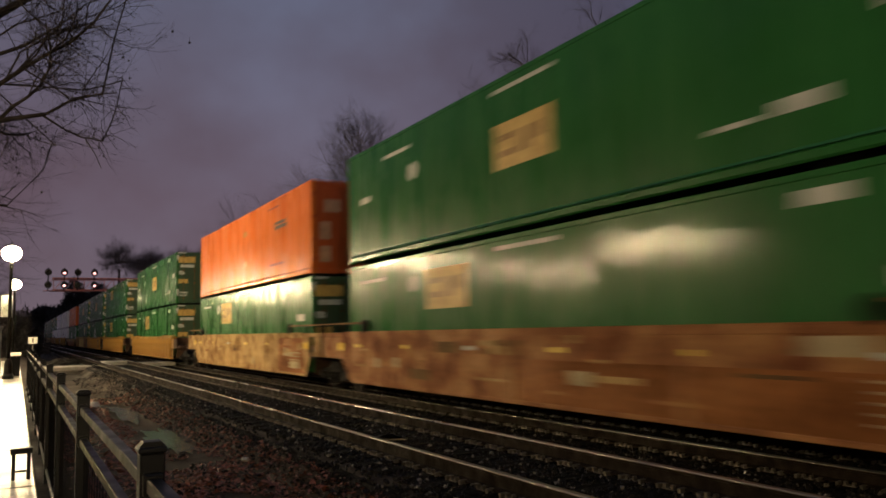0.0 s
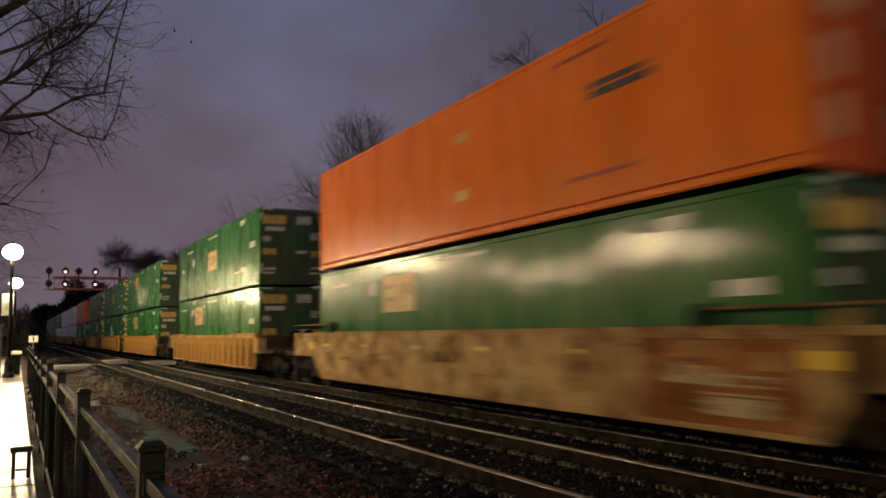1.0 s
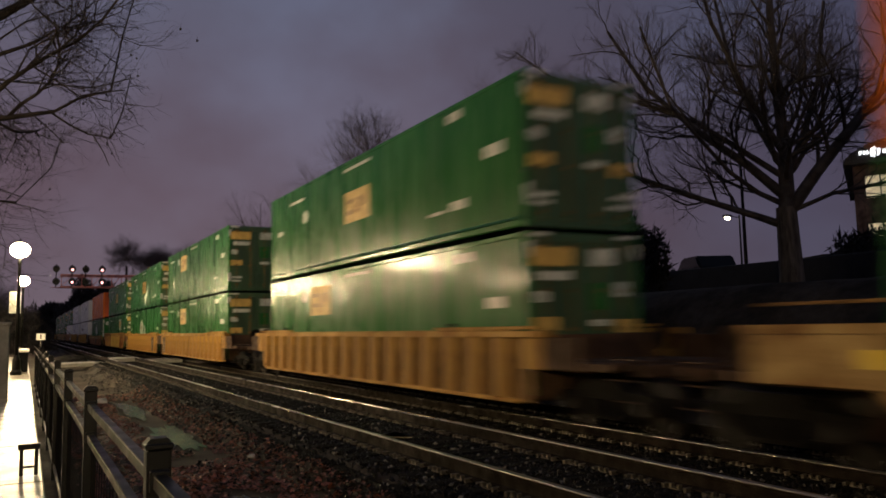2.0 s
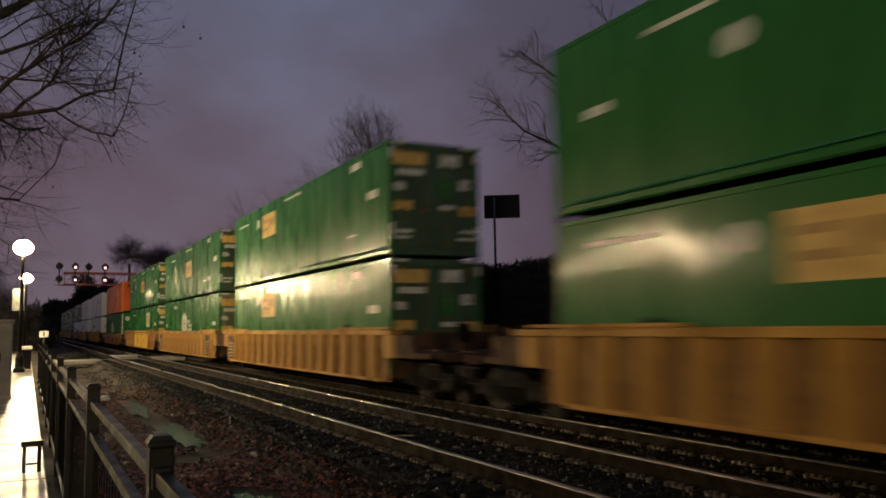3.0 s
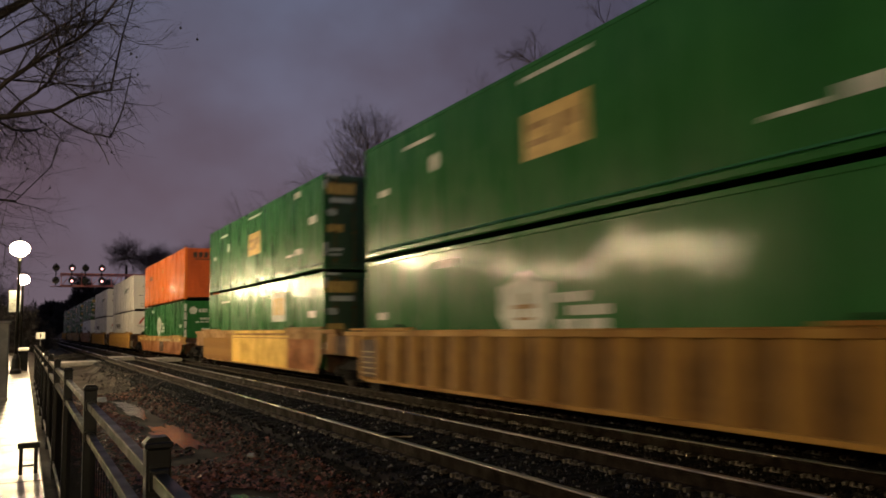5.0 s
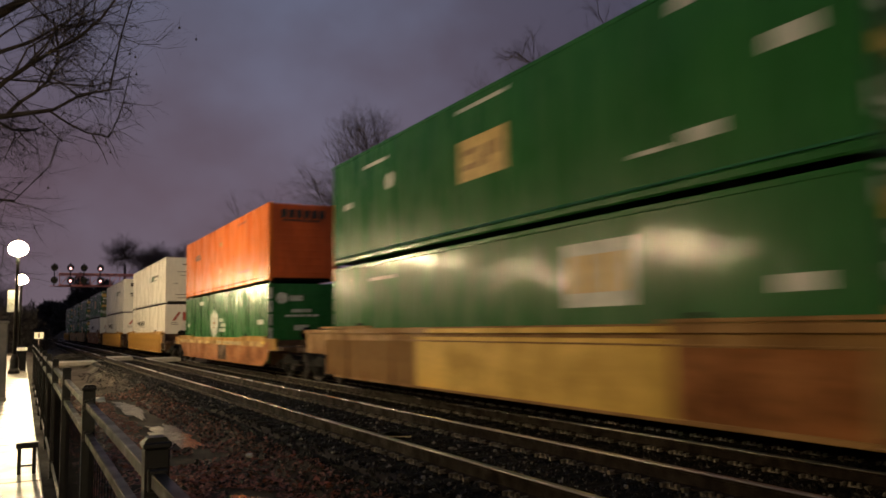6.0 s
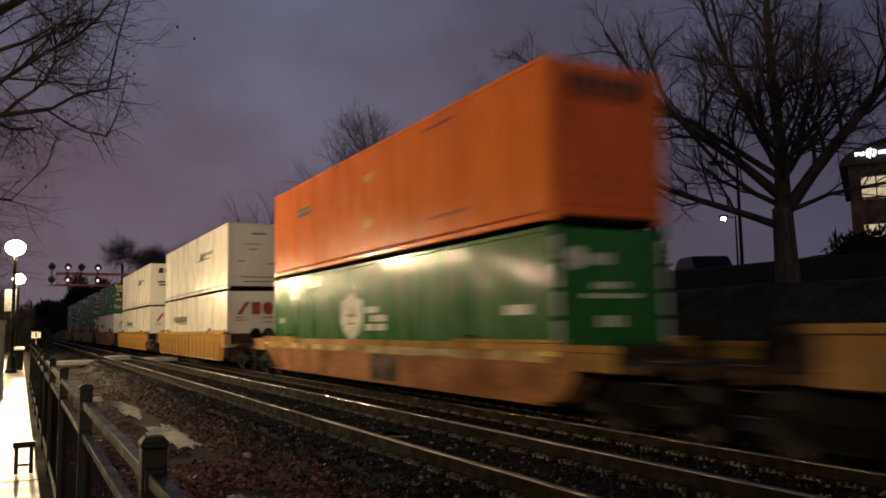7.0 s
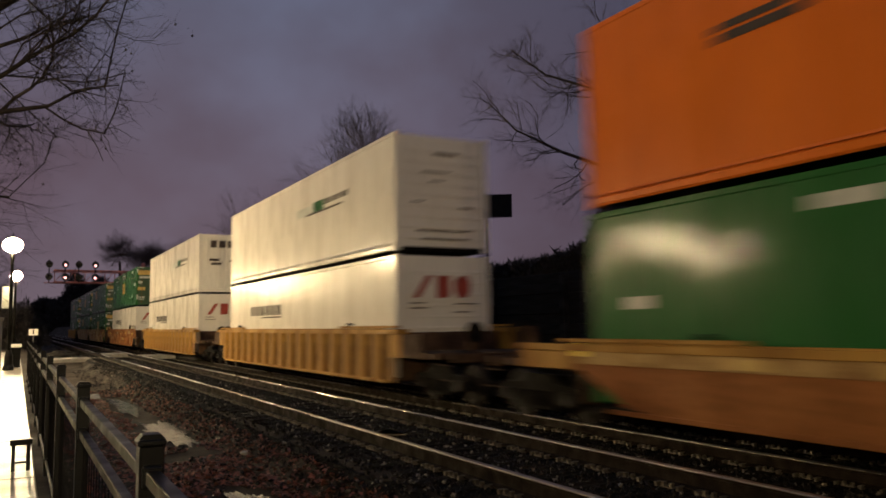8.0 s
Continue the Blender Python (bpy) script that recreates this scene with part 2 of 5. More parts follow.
# ---- mesh helpers ----
def box(bm, x0, y0, z0, x1, y1, z1, bevel=0.0):
    m = Matrix.Translation(((x0 + x1) / 2, (y0 + y1) / 2, (z0 + z1) / 2)) @ Matrix.Diagonal((abs(x1 - x0), abs(y1 - y0), abs(z1 - z0), 1))
    vs = bmesh.ops.create_cube(bm, size=1, matrix=m)["verts"]
    if bevel:
        bmesh.ops.bevel(bm, geom=list({e for v in vs for e in v.link_edges}), offset=bevel, segments=1, affect="EDGES", profile=0.5)
    return bm


def cyl(bm, p0, p1, r0, r1=None, n=12, caps=True):
    p0, p1 = Vector(p0), Vector(p1)
    q = (p1 - p0).to_track_quat("Z", "Y").to_matrix().to_4x4()
    bmesh.ops.create_cone(bm, cap_ends=caps, segments=n, radius1=r0, radius2=r0 if r1 is None else r1, depth=(p1 - p0).length,
                          matrix=Matrix.Translation((p0 + p1) / 2) @ q)
    return bm


def ball(bm, c, r, sx=1, sy=1, sz=1, n=12):
    bmesh.ops.create_uvsphere(bm, u_segments=n, v_segments=max(6, n * 2 // 3), radius=r, matrix=Matrix.Translation(c) @ Matrix.Diagonal((sx, sy, sz, 1)))
    return bm


def lathe(bm, rings, n=14, at=(0, 0)):
    """A turned shape from (radius, z) rings."""
    loops = [[bm.verts.new((at[0] + r * math.cos(2 * math.pi * i / n), at[1] + r * math.sin(2 * math.pi * i / n), z)) for i in range(n)] for r, z in rings]
    for a, b in zip(loops, loops[1:]):
        for i in range(n):
            bm.faces.new((a[i], a[(i + 1) % n], b[(i + 1) % n], b[i]))
    bm.faces.new(list(reversed(loops[0])))
    bm.faces.new(loops[-1])
    return bm


def prism(bm, pts, a, b, axis="x"):
    """A flat outline of (u, v) pairs pushed from a to b along an axis; u, v are the other two axes in order."""
    def at(u, v, w):
        return (w, u, v) if axis == "x" else (u, w, v) if axis == "y" else (u, v, w)
    lo = [bm.verts.new(at(u, v, a)) for u, v in pts]
    hi = [bm.verts.new(at(u, v, b)) for u, v in pts]
    bm.faces.new(lo)
    bm.faces.new(list(reversed(hi)))
    for i in range(len(pts)):
        j = (i + 1) % len(pts)
        bm.faces.new((lo[j], lo[i], hi[i], hi[j]))
    return bm


def mesh_of(name, bm, material, smooth=False):
    bmesh.ops.recalc_face_normals(bm, faces=bm.faces)
    me = bpy.data.meshes.new(name)
    bm.to_mesh(me)
    bm.free()
    me.materials.append(material)
    if smooth:
        me.polygons.foreach_set("use_smooth", [True] * len(me.polygons))
    return me


def part(name, bm, material, parent=None, label="", smooth=False):
    ob = new(name, bm if isinstance(bm, bpy.types.Mesh) else mesh_of(name, bm, material, smooth))
    ob.parent = parent
    return tagged(ob, label)


def stuff_mesh(name, verts, faces, material):
    me = bpy.data.meshes.new(name)
    me.from_pydata([tuple(v) for v in verts], [], [tuple(int(i) for i in f) for f in faces])
    me.materials.append(material)
    return me


def thing(name, at, label, category, group="", kind=""):
    ob = new(name)
    ob.matrix_basis = pose(*at)
    return tagged(ob, label, category, group, kind)


BM = bmesh.new

# ---- ground ----
NEAR_TRACK, FAR_TRACK = 4.96, 9.08      # track centres
NEAR_TOP, FAR_TOP = 0.26, 0.0           # tops of the rails
RAIL_H = 0.18


def smooth(a, b, v):
    v = min(1, max(0, (v - a) / (b - a)))
    return v * v * (3 - 2 * v)


PUDDLES = [(2.70, 16.2, 0.42, 2.3, 1.0), (2.56, 22.3, 0.32, 2.6, 5.0), (2.52, 9.1, 0.30, 0.9, 8.0)]      # x, y, half sizes, seed
PUDDLE_Z = -0.385


def ground_z(x, y):
    """Height of the bare ground."""
    n = noise.noise((x * 0.5, y * 0.5, 0.0)) * 0.05 + noise.noise((x * 1.7, y * 1.7, 3.0)) * 0.025
    if x < 0.55:
        z = 0.10
        n *= 0.3
    elif x < 3.0:
        z = 0.10 - 0.46 * smooth(0.45, 1.3, x)
    else:
        z = -0.36 + 0.385 * smooth(3.0, 3.65, x)
    if 3.6 < x < 6.35:
        z, n = 0.028, n * 0.2
    elif 6.35 <= x < 10.8:
        z, n = 0.028 - 0.263 * smooth(6.35, 7.4, x), n * 0.2
    for px, py, rx, ry, _ in PUDDLES:
        q = ((x - px) / (rx * 1.25)) ** 2 + ((y - py) / (ry * 1.25)) ** 2
        if q < 4:
            z -= 0.10 * math.exp(-q)
    if x > 10.6:
        z = -0.24 - 0.16 * smooth(10.6, 11.4, x) + 2.95 * smooth(11.6, 15.6, x) + 0.15 * smooth(15.6, 20, x)
        if x > 60:
            z += (x - 60) * 0.004
    if x < -4:
        z = 0.0
    return z + n


def axis_steps(stops):
    out = []
    for (a, b, n) in stops:
        out += list(np.linspace(a, b, n, endpoint=False))
    return out + [stops[-1][1]]


def make_ground():
    xs = axis_steps([(-3000, -60, 6), (-60, -4, 8), (-4, 0.4, 6), (0.4, 12, 70), (12, 24, 30), (24, 80, 14), (80, 3000, 8)])
    ys = axis_steps([(-1500, -60, 6), (-60, 0, 16), (0, 34, 150), (34, 90, 60), (90, 300, 30), (300, 4000, 8)])
    verts = [(x, y, ground_z(x, y)) for y in ys for x in xs]
    w = len(xs)
    faces = [(j * w + i, j * w + i + 1, (j + 1) * w + i + 1, (j + 1) * w + i) for j in range(len(ys) - 1) for i in range(w - 1)]
    me = stuff_mesh("ground", verts, faces, M_GROUND)
    me.polygons.foreach_set("use_smooth", [True] * len(me.polygons))
    tagged(new("ground", me), "damp dark earth and leaf litter beside the railway", "ground", kind="structure")


make_ground()


def strip(name, x0, x1, y0, y1, lift, material, label, category, ny=200, nx=10):
    """A closed bed that follows the ground, lift metres above it."""
    verts, faces = [], []
    for j in range(ny + 1):
        y = y0 + (y1 - y0) * j / ny
        for i in range(nx + 1):
            x = x0 + (x1 - x0) * i / nx
            edge = min(i, nx - i) == 0
            verts.append((x, y, ground_z(x, y) + (-0.05 if edge else lift)))
    w = nx + 1
    for j in range(ny):
        for i in range(nx):
            faces.append((j * w + i, j * w + i + 1, (j + 1) * w + i + 1, (j + 1) * w + i))
    return tagged(new(name, stuff_mesh(name, verts, faces, material)), label, category, kind="structure")


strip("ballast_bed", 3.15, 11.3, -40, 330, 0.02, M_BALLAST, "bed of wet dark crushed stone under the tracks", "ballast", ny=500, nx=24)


# ---- tracks ----
def rail_web(bm, x, top, y0, y1):
    prism(bm, [(x - 0.075, top - RAIL_H), (x + 0.075, top - RAIL_H), (x + 0.075, top - RAIL_H + 0.012), (x + 0.012, top - RAIL_H + 0.032),
               (x + 0.010, top - 0.048), (x + 0.035, top - 0.038), (x + 0.035, top - 0.016), (x - 0.035, top - 0.016), (x - 0.035, top - 0.038),
               (x - 0.010, top - 0.048), (x - 0.012, top - RAIL_H + 0.032), (x - 0.075, top - RAIL_H + 0.012)], y0, y1, axis="y")
    return bm


def rail_head(bm, x, top, y0, y1):
    curve = [(0.036 - 0.014 + 0.014 * math.sin(q * math.pi / 10), -0.014 + 0.014 * math.cos(q * math.pi / 10)) for q in range(6)]
    pts = [(x - 0.036, top - 0.0155), (x + 0.036, top - 0.0155)] + [(x + u, top + v) for u, v in reversed(curve)] + [(x - u, top + v) for u, v in curve]
    prism(bm, pts, y0, y1, axis="y")
    return bm


def make_tie_meshes():
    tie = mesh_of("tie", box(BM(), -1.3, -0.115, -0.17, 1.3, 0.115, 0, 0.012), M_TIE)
    plate = BM()
    box(plate, -0.13, -0.08, 0.0, 0.13, 0.08, 0.012)
    for sx in (-0.105, 0.105):
        for sy in (-0.05, 0.05):
            box(plate, sx - 0.02, sy - 0.018, 0.014, sx + 0.02, sy + 0.018, 0.052)
    for sy in (-0.145, 0.145):               # rail anchors against both faces of the tie
        box(plate, -0.13, sy - 0.02, -0.01, 0.13, sy + 0.02, 0.035)
    return tie, mesh_of("tie_plate", plate, M_CLIP)


def make_track(name, cx, top, y_ties, label):
    root = thing(name, (cx, 0, top), label, "railway track", kind="structure")
    for side in (-0.753, 0.753):
        rail = part("rail", rail_web(BM(), side, 0.0, -40, 330), M_RAILWEB, root, "rusty steel rail")
        part("rail_head", rail_head(BM(), side, 0.0, -40, 330), M_RAIL, rail, "polished rail head")
    tie_me, plate_me = TIE_MESHES
    y, i = y_ties[0], 0
    while y < y_ties[1]:
        t = part("tie", tie_me, None, root)
        t.location = (random.uniform(-0.03, 0.03), y, -RAIL_H - 0.014)
        t.rotation_euler = (0, 0, random.uniform(-0.012, 0.012))
        for side in (-0.753, 0.753):
            p = part("tie_plate", plate_me, None, t)
            p.location = (side - t.location.x, 0, 0)
        y += 0.53
        i += 1
    bm = BM()
    while y < 200:
        box(bm, -1.3, y - 0.115, -RAIL_H - 0.17, 1.3, y + 0.115, -RAIL_H - 0.014)
        y += 0.53 if y < 80 else 1.06
    tagged(part("far_ties", bm, M_TIE, root), kind="stuff")
    return root


TIE_MESHES = make_tie_meshes()
make_track("railway_track_near", NEAR_TRACK, NEAR_TOP, (2.0, 48.0), "empty straight railway track with shiny rails on wooden ties")
make_track("railway_track_far", FAR_TRACK, FAR_TOP, (4.0, 48.0), "straight railway track under the passing train")


def make_stones(count, seed, material, label):
    """Loose crushed stone, one joined mesh."""
    base = np.array([(1, 0, 0), (-1, 0, 0), (0, 1, 0), (0, -1, 0), (0, 0, 1), (0, 0, -1)], float)
    tri = np.array([(0, 2, 4), (2, 1, 4), (1, 3, 4), (3, 0, 4), (2, 0, 5), (1, 2, 5), (3, 1, 5), (0, 3, 5)])
    rng = np.random.RandomState(seed)
    V, F, k = [], [], 0
    for _ in range(count):
        y = 2.0 + 40 * rng.rand() ** 1.8
        x = 2.3 + 9.2 * rng.rand()
        if x < 3.2 and rng.rand() > 0.25:
            continue
        z = ground_z(x, y) + 0.02
        if z < PUDDLE_Z:
            continue
        r = 0.018 + 0.026 * rng.rand() ** 2
        q = base * (r * (0.7 + 0.6 * rng.rand(6, 1))) * (1, 0.8, 0.75)
        a, b = rng.rand() * 6.3, rng.rand() * 6.3
        ca, sa, cb, sb = math.cos(a), math.sin(a), math.cos(b), math.sin(b)
        R = np.array([(ca, -sa, 0), (sa, ca, 0), (0, 0, 1)]) @ np.array([(1, 0, 0), (0, cb, -sb), (0, sb, cb)])
        V.append(q @ R.T + (x, y, z + r * 0.4))
        F.append(tri + k)
        k += 6
    me = stuff_mesh("ballast_stones", np.concatenate(V), np.concatenate(F), material)
    tagged(new("ballast_stones", me), label, "ballast stones", kind="stuff")


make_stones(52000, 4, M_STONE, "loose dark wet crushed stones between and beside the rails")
# pale stones put the sparkle of the wet ballast into colour
make_stones(3800, 6, M_STONE_GLINT, "scattered pale stones for the sparkle of wet ballast")


def make_leaves():
    rng = np.random.RandomState(9)
    V, F, k = [], [], 0
    for _ in range(20000):
        y = 1.6 + 26 * rng.rand() ** 2.0
        x = 0.55 + 2.9 * rng.rand() ** 0.8
        z = ground_z(x, y) + 0.012
        if z < PUDDLE_Z - 0.008:
            continue
        s = 0.02 + 0.035 * rng.rand()
        a = rng.rand() * 6.3
        u, v = np.array((math.cos(a), math.sin(a), 0.3 * rng.randn())) * s, np.array((-math.sin(a), math.cos(a), 0.3 * rng.randn())) * s * 0.7
        c = np.array((x, y, z + 0.01 * rng.rand()))
        lift = np.array((0, 0, s * 0.35))
        V.append([c - u, c - v + lift, c + u, c + v + lift])
        F.append([(k, k + 1, k + 2), (k, k + 2, k + 3)])
        k += 4
    me = stuff_mesh("fallen_leaves", np.concatenate(V), [f for g in F for f in g], M_LEAF)
    tagged(new("fallen_leaves", me), "wet red-brown fallen leaves along the fence", "leaves", kind="stuff")


make_leaves()


def make_puddle(x, y, rx, ry, seed, z=None):
    bm = BM()
    vs = []
    for i in range(96):
        a = 2 * math.pi * i / 96
        k = 0.75 + 0.5 * noise.noise((math.cos(a) * 1.6, math.sin(a) * 1.6, seed)) + 0.28 * noise.noise((math.cos(a) * 6, math.sin(a) * 6, seed)) + 0.12 * noise.noise((math.cos(a) * 15, math.sin(a) * 15, seed))
        vs.append(bm.verts.new((x + rx * k * math.cos(a), y + ry * k * math.sin(a), z)))
    bm.faces.new(vs)
    tagged(new("puddle", mesh_of("puddle", bm, M_WATER)), "shallow muddy puddle that mirrors the dusk sky", "puddle", "puddles by the track", "structure")


for px_, py_, rx_, ry_, seed_ in PUDDLES:
    make_puddle(px_, py_, rx_ * 1.15, ry_ * 1.15, seed_, PUDDLE_Z)


def make_walkway():
    """Wet concrete walk on the camera's side of the fence, cast in slabs."""
    root = thing("pavement", (0, 0, 0), "wet pale concrete walk, bright under the lamps", "pavement", kind="structure")
    slab = mesh_of("slab", box(BM(), -0.745, -0.745, -0.15, 0.745, 0.745, 0, 0.012), M_WALK)
    for i in range(4):
        for j in range(-4, 40):
            s = part("slab", slab, None, root)
            s.location = (0.22 - 0.75 - 1.5 * i, 0.75 + 1.5 * j, 0.20 + random.uniform(-0.003, 0.003))


make_walkway()


# ---- fence ----
def make_fence():
    root = thing("fence", (0.329, 0, 0.12), "black metal rail fence with square capped posts beside the walk", "fence")
    post = BM()
    box(post, -0.032, -0.032, 0, 0.032, 0.032, 1.245, 0.004)
    box(post, -0.037, -0.037, 1.245, 0.037, 0.037, 1.262, 0.004)
    prism(post, [(-0.034, 1.262), (0.034, 1.262), (0.022, 1.275), (-0.022, 1.275)], -0.026, 0.026, axis="y")
    post_me = mesh_of("post", post, M_IRON)
    rail_me = mesh_of("fence_rail", box(BM(), -0.019, -1.185, -0.019, 0.019, 1.185, 0.019, 0.003), M_IRON)
    picket_me = mesh_of("wire", cyl(BM(), (0, 0, 0.15), (0, 0, 1.0), 0.0026, n=5), M_IRON)
    bracket_me = mesh_of("rail_bracket", box(BM(), -0.026, -0.02, -0.03, 0.026, 0.02, 0.03, 0.004), M_IRON)
    for j in range(-1, 11):
        y = 2.26 + 2.42 * j
        p = part("post", post_me, None, root)
        p.location = (0, y, 0)
        for z in (1.165, 1.0, 0.15):
            r = part("fence_rail", rail_me, None, root)
            r.location = (0, y + 1.21, z)
            for s in (-1.17, 1.17):
                b = part("rail_bracket", bracket_me, None, r)
                b.location = (0, s, 0)
        for k in range(1, 19):
            q = part("wire", picket_me, None, root)
            q.location = (0, y + 2.42 * k / 19, 0)


make_fence()


# ---- lamps on the walk, with unseen ones added for light ----
def make_street_lamp(x, y, banner=False, glow=None):
    root = thing("street_lamp", (x, y, 0.2), "black cast-iron lamp post with a glowing round globe", "street lamp", "lamps along the walk")
    part("base", lathe(BM(), [(0.20, 0), (0.20, 0.12), (0.15, 0.2), (0.14, 0.55), (0.09, 0.7), (0.075, 0.75)], 12), M_IRON, root)
    part("post", lathe(BM(), [(0.07, 0.7), (0.065, 2.2), (0.055, 4.1), (0.08, 4.16), (0.08, 4.22), (0.05, 4.26), (0.1, 4.38)], 12), M_IRON, root, smooth=True)
    part("globe", ball(BM(), (0, 0, 4.66), 0.29, 1.15, 1.15, 0.95, 18), glow or M_GLOBE, root, "glowing warm white globe", smooth=True)
    part("finial", lathe(BM(), [(0.13, 4.92), (0.08, 4.97), (0.02, 5.01), (0.025, 5.06), (0.004, 5.10)], 10), M_IRON, root)
    if banner:
        part("banner_arm", cyl(BM(), (0, 0, 4.05), (-0.72, 0, 4.05), 0.015), M_IRON, root)
        part("banner", box(BM(), -0.70, -0.008, 2.75, -0.10, 0.008, 4.03, 0.003), M_DECAL, root, "pale cloth banner")
    return root


# first two in view; fourth, fifth known by reflections; rest unseen, added for light
for lx, ly, flag in ((-0.24, 33.0, False), (-0.15, 52.0, True), (-2.3, 65.0, False), (-8.0, 23.5, False), (-11.5, 38.0, False), (-12.0, 29.0, False), (-10.5, -9.0, False)):
    make_street_lamp(lx, ly, flag)
# two unseen lamps at double power, added to light the container ends
for lx, ly in ((-7.0, -28.0), (-4.0, -34.0)):
    make_street_lamp(lx, ly, glow=M_GLOBE_FILL)


# ---- train: containers ----
LEN, WID, HGT = 16.15, 2.59, 2.896
HALF = WID / 2


def ribbed_wall(bm, x, out, y0, y1, z0, z1, pitch, depth, flat):
    """A sheet wall with shallow upright ribs; out is -1 or 1, the side it faces."""
    pts, y = [], y0
    while y < y1 - 1e-6:
        e = min(y + pitch, y1)
        pts += [(y, 0), (y + (e - y) * flat, 0), (y + (e - y) * (flat + 0.06), depth), (y + (e - y) * 0.94, depth)]
        y = e
    pts.append((y1, 0))
    lo = [bm.verts.new((x - out * o, yy, z0)) for yy, o in pts]
    hi = [bm.verts.new((x - out * o, yy, z1)) for yy, o in pts]
    for i in range(len(pts) - 1):
        bm.faces.new((lo[i], lo[i + 1], hi[i + 1], hi[i]))
    back = [bm.verts.new((x - out * 0.05, yy, zz)) for yy, zz in ((y0, z0), (y1, z0), (y1, z1), (y0, z1))]
    bm.faces.new(back)
    return bm


def decal(root, name, u0, v0, u1, v1, material, label="", side=-1, lift=0.004):
    """A printed sheet on the camera's side of the container; u runs back from the front end, v up."""
    x = side * (HALF + lift)
    return part(name, box(BM(), x - 0.0015, u0, v0, x + 0.0015, u1, v1), material, root, label)


def placard(root, u, v, r):
    """A round printed disc on the camera's side of the container."""
    x = -HALF - 0.004
    return part("round_placard", cyl(BM(), (x - 0.0015, u, v), (x + 0.0015, u, v), r, n=16), M_DECAL, root)


def end_decal(root, name, a0, v0, a1, v1, material, label="", lift=0.0):
    """A printed sheet on the front end; a runs across from the camera's side."""
    return part(name, box(BM(), -HALF + a0, -0.012 - lift, v0, -HALF + a1, -0.008 - lift, v1), material, root, label)


def block_letters(root, on, u, v, w, h, n, material, face="side"):
    """Plain bars in place of lettering."""
    step = w / n
    for i in range(n):
        a, b = u + step * i + step * 0.12, u + step * (i + 1) - step * 0.12
        if face == "side":
            part("lettering_bar", box(BM(), -HALF - 0.0105, a, v, -HALF - 0.0085, b, v + h), material, on)
        else:
            part("lettering_bar", box(BM(), -HALF + a, -0.019, v, -HALF + b, -0.016, v + h), material, on)


